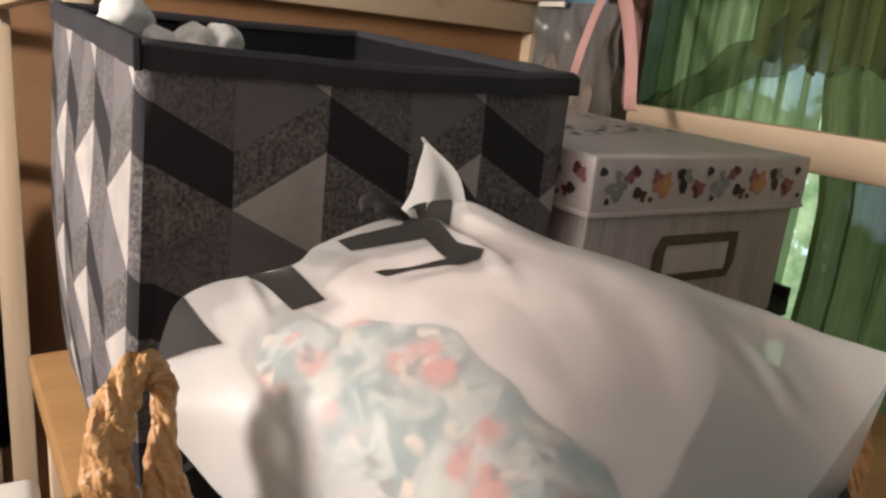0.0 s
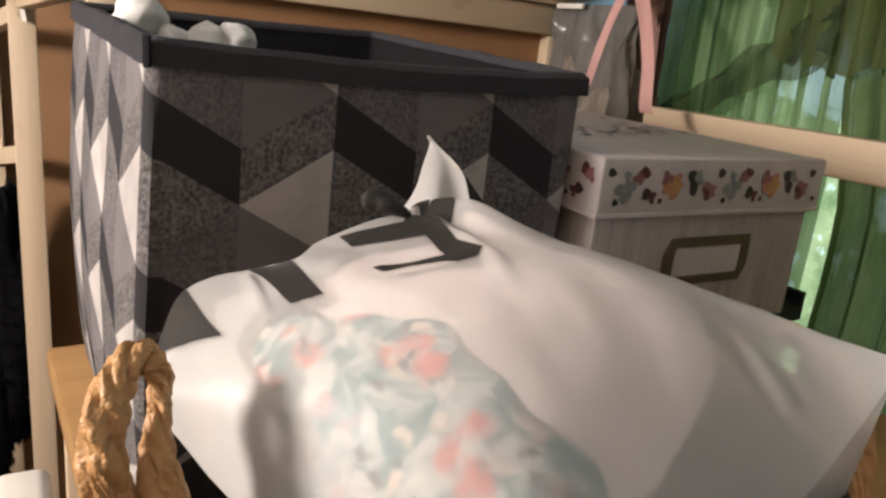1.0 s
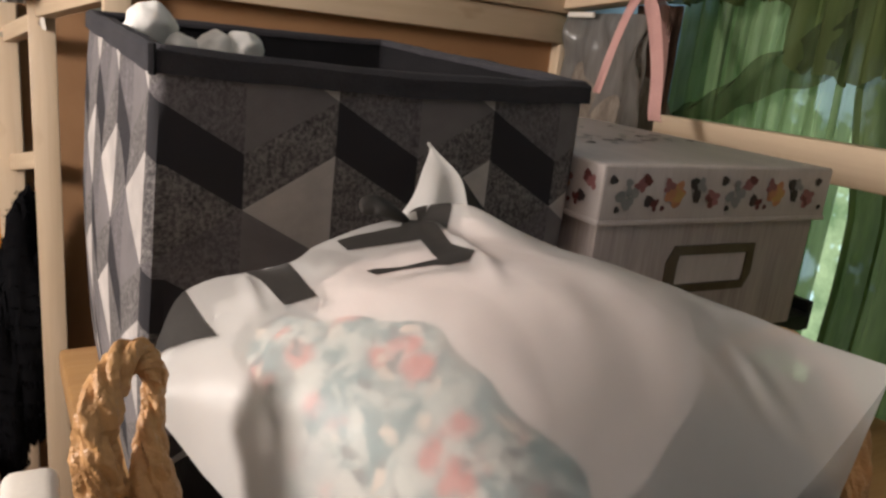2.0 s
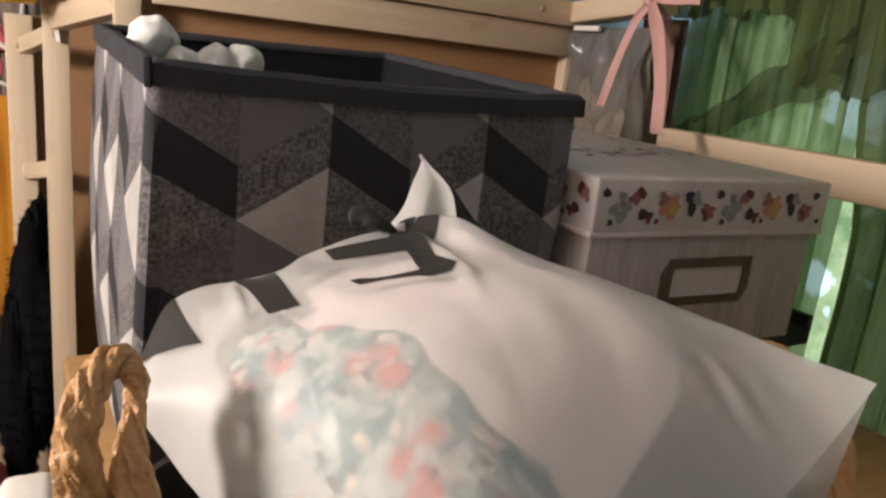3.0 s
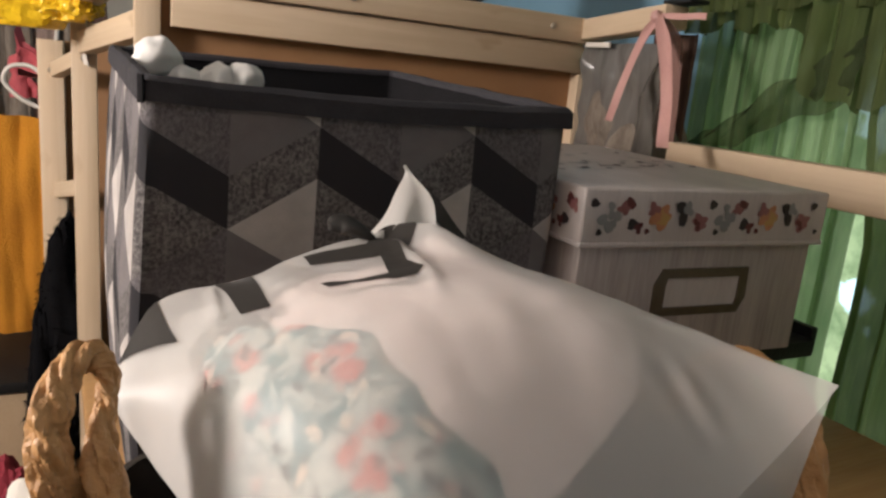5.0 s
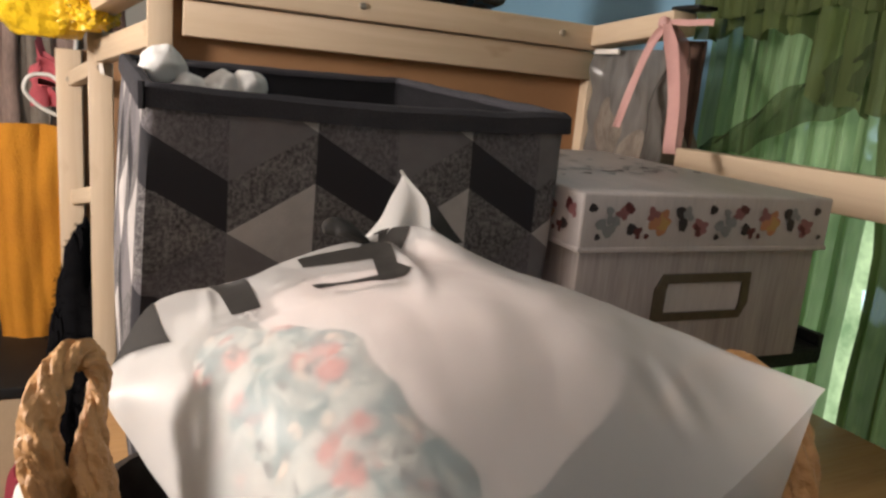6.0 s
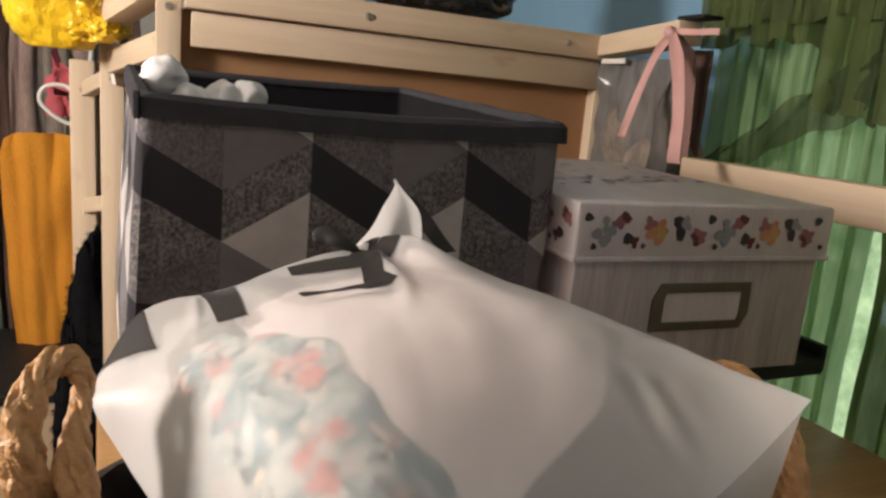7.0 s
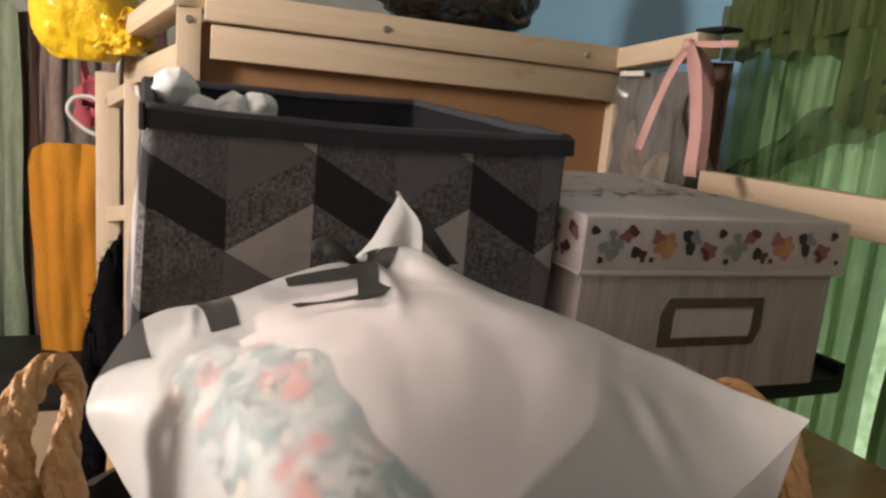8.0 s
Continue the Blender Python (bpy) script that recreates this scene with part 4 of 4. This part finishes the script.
sack = thing("yellow_bag", "knotted yellow plastic bag on the shelf rail", "plastic bag")
part("pouch", crumple(-0.664, 0.26, 1.318, 0.066, 0.066, 0.085, 2.0, 0.12), YELLOW, sack)
part("knot", crumple(-0.620, 0.225, 1.284, 0.034, 0.030, 0.030, 5.0, 0.5), YELLOW, sack, "gathered orange-yellow knot")
part("tail", ribbon_strip([(-0.625, 0.20, 1.300), (-0.612, 0.195, 1.315), (-0.600, 0.19, 1.312)], 0.02, n=20, curl=0.6), YELLOW, sack)
lone("cord", ribbon_strip([(-0.612, 0.262, 1.292), (-0.603, 0.264, 1.276), (-0.598, 0.268, 1.252), (-0.602, 0.276, 1.222), (-0.600, 0.279, 1.205)], 0.008, n=24, curl=0.5), WHITE_PLASTIC, "pale cord hanging over the end of the rail", "cord")
lone("black_sack", crumple(-0.212, 0.065, 1.392, 0.105, 0.06, 0.074, 7.0, 0.22), BIN_LINER, "shiny black bin liner lying on the frame", "plastic bag")

# ---- clothes at the back ----
towel = thing("towel", "orange towel hanging on a white hanger", "towel")


def hanging(x0, x1, y, z0, z1, folds, depth, seed):
    def at(a, b):
        w = depth * math.sin(folds * 2 * math.pi * a + seed + 0.6 * math.sin(3 * b)) * (1 - 0.6 * b)
        top = z1 - 0.02 * abs(2 * a - 1) ** 2
        return (x0 + (x1 - x0) * a + wobble(a, b, seed, 3, 0.012), y + w + wobble(a, b, seed + 4, 4, 0.01), z0 + (top - z0) * b)
    return at


def towel_at(a, b):
    x = -0.737 + (a - 0.5) * (0.125 + 0.030 * b - 0.020 * max(0.0, b - 0.94) / 0.06)
    top = 1.094 - 0.014 * abs(2 * a - 1) ** 4
    z = 0.60 + (top - 0.60) * b
    fold = 0.004 * math.sin(9 * a + 1.2 * math.sin(2 * b) + 1) * (1.1 - 0.7 * b) + 0.0015 * math.sin(31 * a + 3 * b)
    return (x + wobble(a, b, 1, 3, 0.006), 0.70 + fold + wobble(a, b, 5, 4, 0.010), z)


part("cloth", thicken(grid(60, 40, towel_at), 0.005), TOWEL, towel)
part("hanger", tube([(-0.655, 0.70, 1.10), (-0.70, 0.70, 1.115), (-0.725, 0.70, 1.13), (-0.745, 0.70, 1.155), (-0.735, 0.70, 1.18), (-0.705, 0.70, 1.185), (-0.67, 0.70, 1.175), (-0.66, 0.78, 1.26), (-0.66, 0.89, 1.392)], 0.004, 50, 10), WHITE_PLASTIC, towel, "white plastic hanger")
for k, (x, w, mat, col, z0) in enumerate(((-0.93, 0.060, SAGE_CLOTH, "pale sage green", 0.3), (-0.865, 0.030, BROWN_CLOTH, "dark brown", 0.4), (-0.835, 0.045, PINK_GREY, "faded rose beige", 0.5), (-0.785, 0.05, GREY_CLOTH, "beige grey", 0.5), (-0.73, 0.045, PINK_GREY, "faded rose beige", 0.55), (-0.68, 0.05, GREY_CLOTH, "beige grey", 0.5), (-0.64, 0.05, BROWN_CLOTH, "dark brown", 0.5), (-1.03, 0.10, SAGE_CLOTH, "pale sage green", 0.4))):
    garment = thing("hanging_garment", col + " garment hanging on the clothes rail", "garment", "garments on the rail")
    gy, gz = 0.86 + 0.02 * k, 1.36 - 0.02 * (k % 3)
    part("cloth", thicken(grid(40, 30, hanging(x, x + w * 1.3, gy, z0, gz, 2, 0.006, k)), 0.006), mat, garment)
    gx = x + 0.65 * w
    part("hook", tube([(gx, gy, gz - 0.01), (gx, gy, 1.375), (gx, 0.89, 1.397), (gx, 0.912, 1.39)], 0.002, 20, 8), STEEL, garment, "wire hanger hook")
lone("pink_garment", thicken(grid(16, 16, hanging(-0.745, -0.70, 0.80, 1.12, 1.215, 1, 0.008, 3)), 0.004), PINK_PRINT, "bright pink folded garment among the hung clothes", "garment")
rail = thing("clothes_rail", "metal clothes rail standing against the wall", "clothes rail")
part("bar", tube([(-1.9, 0.90, 1.385), (-0.45, 0.90, 1.385)], 0.008, 6), STEEL, rail)
part("upright", tube([(-1.9, 0.90, 0.0), (-1.9, 0.90, 1.39)], 0.010, 6), STEEL, rail)
part("upright", tube([(-0.45, 0.90, 0.0), (-0.45, 0.90, 1.39)], 0.010, 6), STEEL, rail)


def pile(cx, cy, cz, rx, ry, rz, seed, hairs):
    bm = crumple(cx, cy, cz, rx, ry, rz, seed, 0.25, 4)
    rg = random.Random(seed)
    verts = [(v.co.copy(), (v.co - Vector((cx, cy, cz))).normalized()) for v in bm.verts]
    for _ in range(hairs):
        p, n = rg.choice(verts)
        side = n.cross(Vector((rg.uniform(-1, 1), rg.uniform(-1, 1), rg.uniform(-1, 1)))).normalized() * 0.0009
        p = p + side * rg.uniform(-6, 6)
        tip = p + n * rg.uniform(0.003, 0.009) + Vector((0, 0, -0.006))
        bm.faces.new((bm.verts.new(p - side), bm.verts.new(p + side), bm.verts.new(tip)))
    return bm


coat = thing("fur_coat", "black shaggy coat hanging beside the shelf unit", "coat")
part("body", pile(-0.640, 0.370, 0.752, 0.040, 0.042, 0.205, 3, 9000), FUR, coat)
part("sleeve", pile(-0.668, 0.350, 0.66, 0.024, 0.03, 0.170, 5, 3500), FUR, coat)
drawers = thing("drawer_unit", "beige drawer unit with a black top", "drawers")
part("body", block(-0.98, -0.672, 0.452, 0.80, 0.0, 0.655, 0.004), CARD, drawers)
part("top", block(-0.985, -0.667, 0.447, 0.80, 0.655, 0.675, 0.003), BLACK, drawers, "black top board")
lone("red_cloth", crumple(-0.715, 0.30, 0.50, 0.035, 0.05, 0.11, 9.0, 0.3, 4), RED, "dark red crumpled cloth below the coat", "cloth")

# ---- white plastic crate beside the table ----
crate = thing("plastic_bin", "white plastic bin with rounded edges beside the table", "bin")
part("shell", block(-0.634, -0.603, -0.438, -0.384, 0.0, 0.97, 0.008, 4), WHITE_PLASTIC, crate)
# The shell stays solid; black on its face paints the dark of an opening.
part("opening_shade", block(-0.626, -0.606, -0.4395, -0.436, 0.925, 0.945, 0.001), BLACK, crate, "black block standing in for the shade of an opening")

# ---- lamps behind the camera; the ceiling one is an added fill ----
tl = thing("table_lamp", "table lamp with a cream shade", "table lamp")
part("shade", grid(40, 4, lambda a, b: (LAMP_X + (0.16 - 0.05 * b) * math.cos(2 * math.pi * a), LAMP_Y + (0.16 - 0.05 * b) * math.sin(2 * math.pi * a), LAMP_Z + 0.20 + 0.06 * b), closed_u=True), LAMP_SHADE, tl)
part("stem", tube([(LAMP_X, LAMP_Y, 0.0), (LAMP_X, LAMP_Y, LAMP_Z - 0.14)], 0.012, 8), STEEL, tl)
part("foot", tube([(LAMP_X, LAMP_Y, 0.0), (LAMP_X, LAMP_Y, 0.02)], 0.12, 2, 32), STEEL, tl)
# Housing made up to carry the fill light; it is never in view.
cl = thing("fill_housing", "unseen square white housing added for the fill light", "ceiling lamp")
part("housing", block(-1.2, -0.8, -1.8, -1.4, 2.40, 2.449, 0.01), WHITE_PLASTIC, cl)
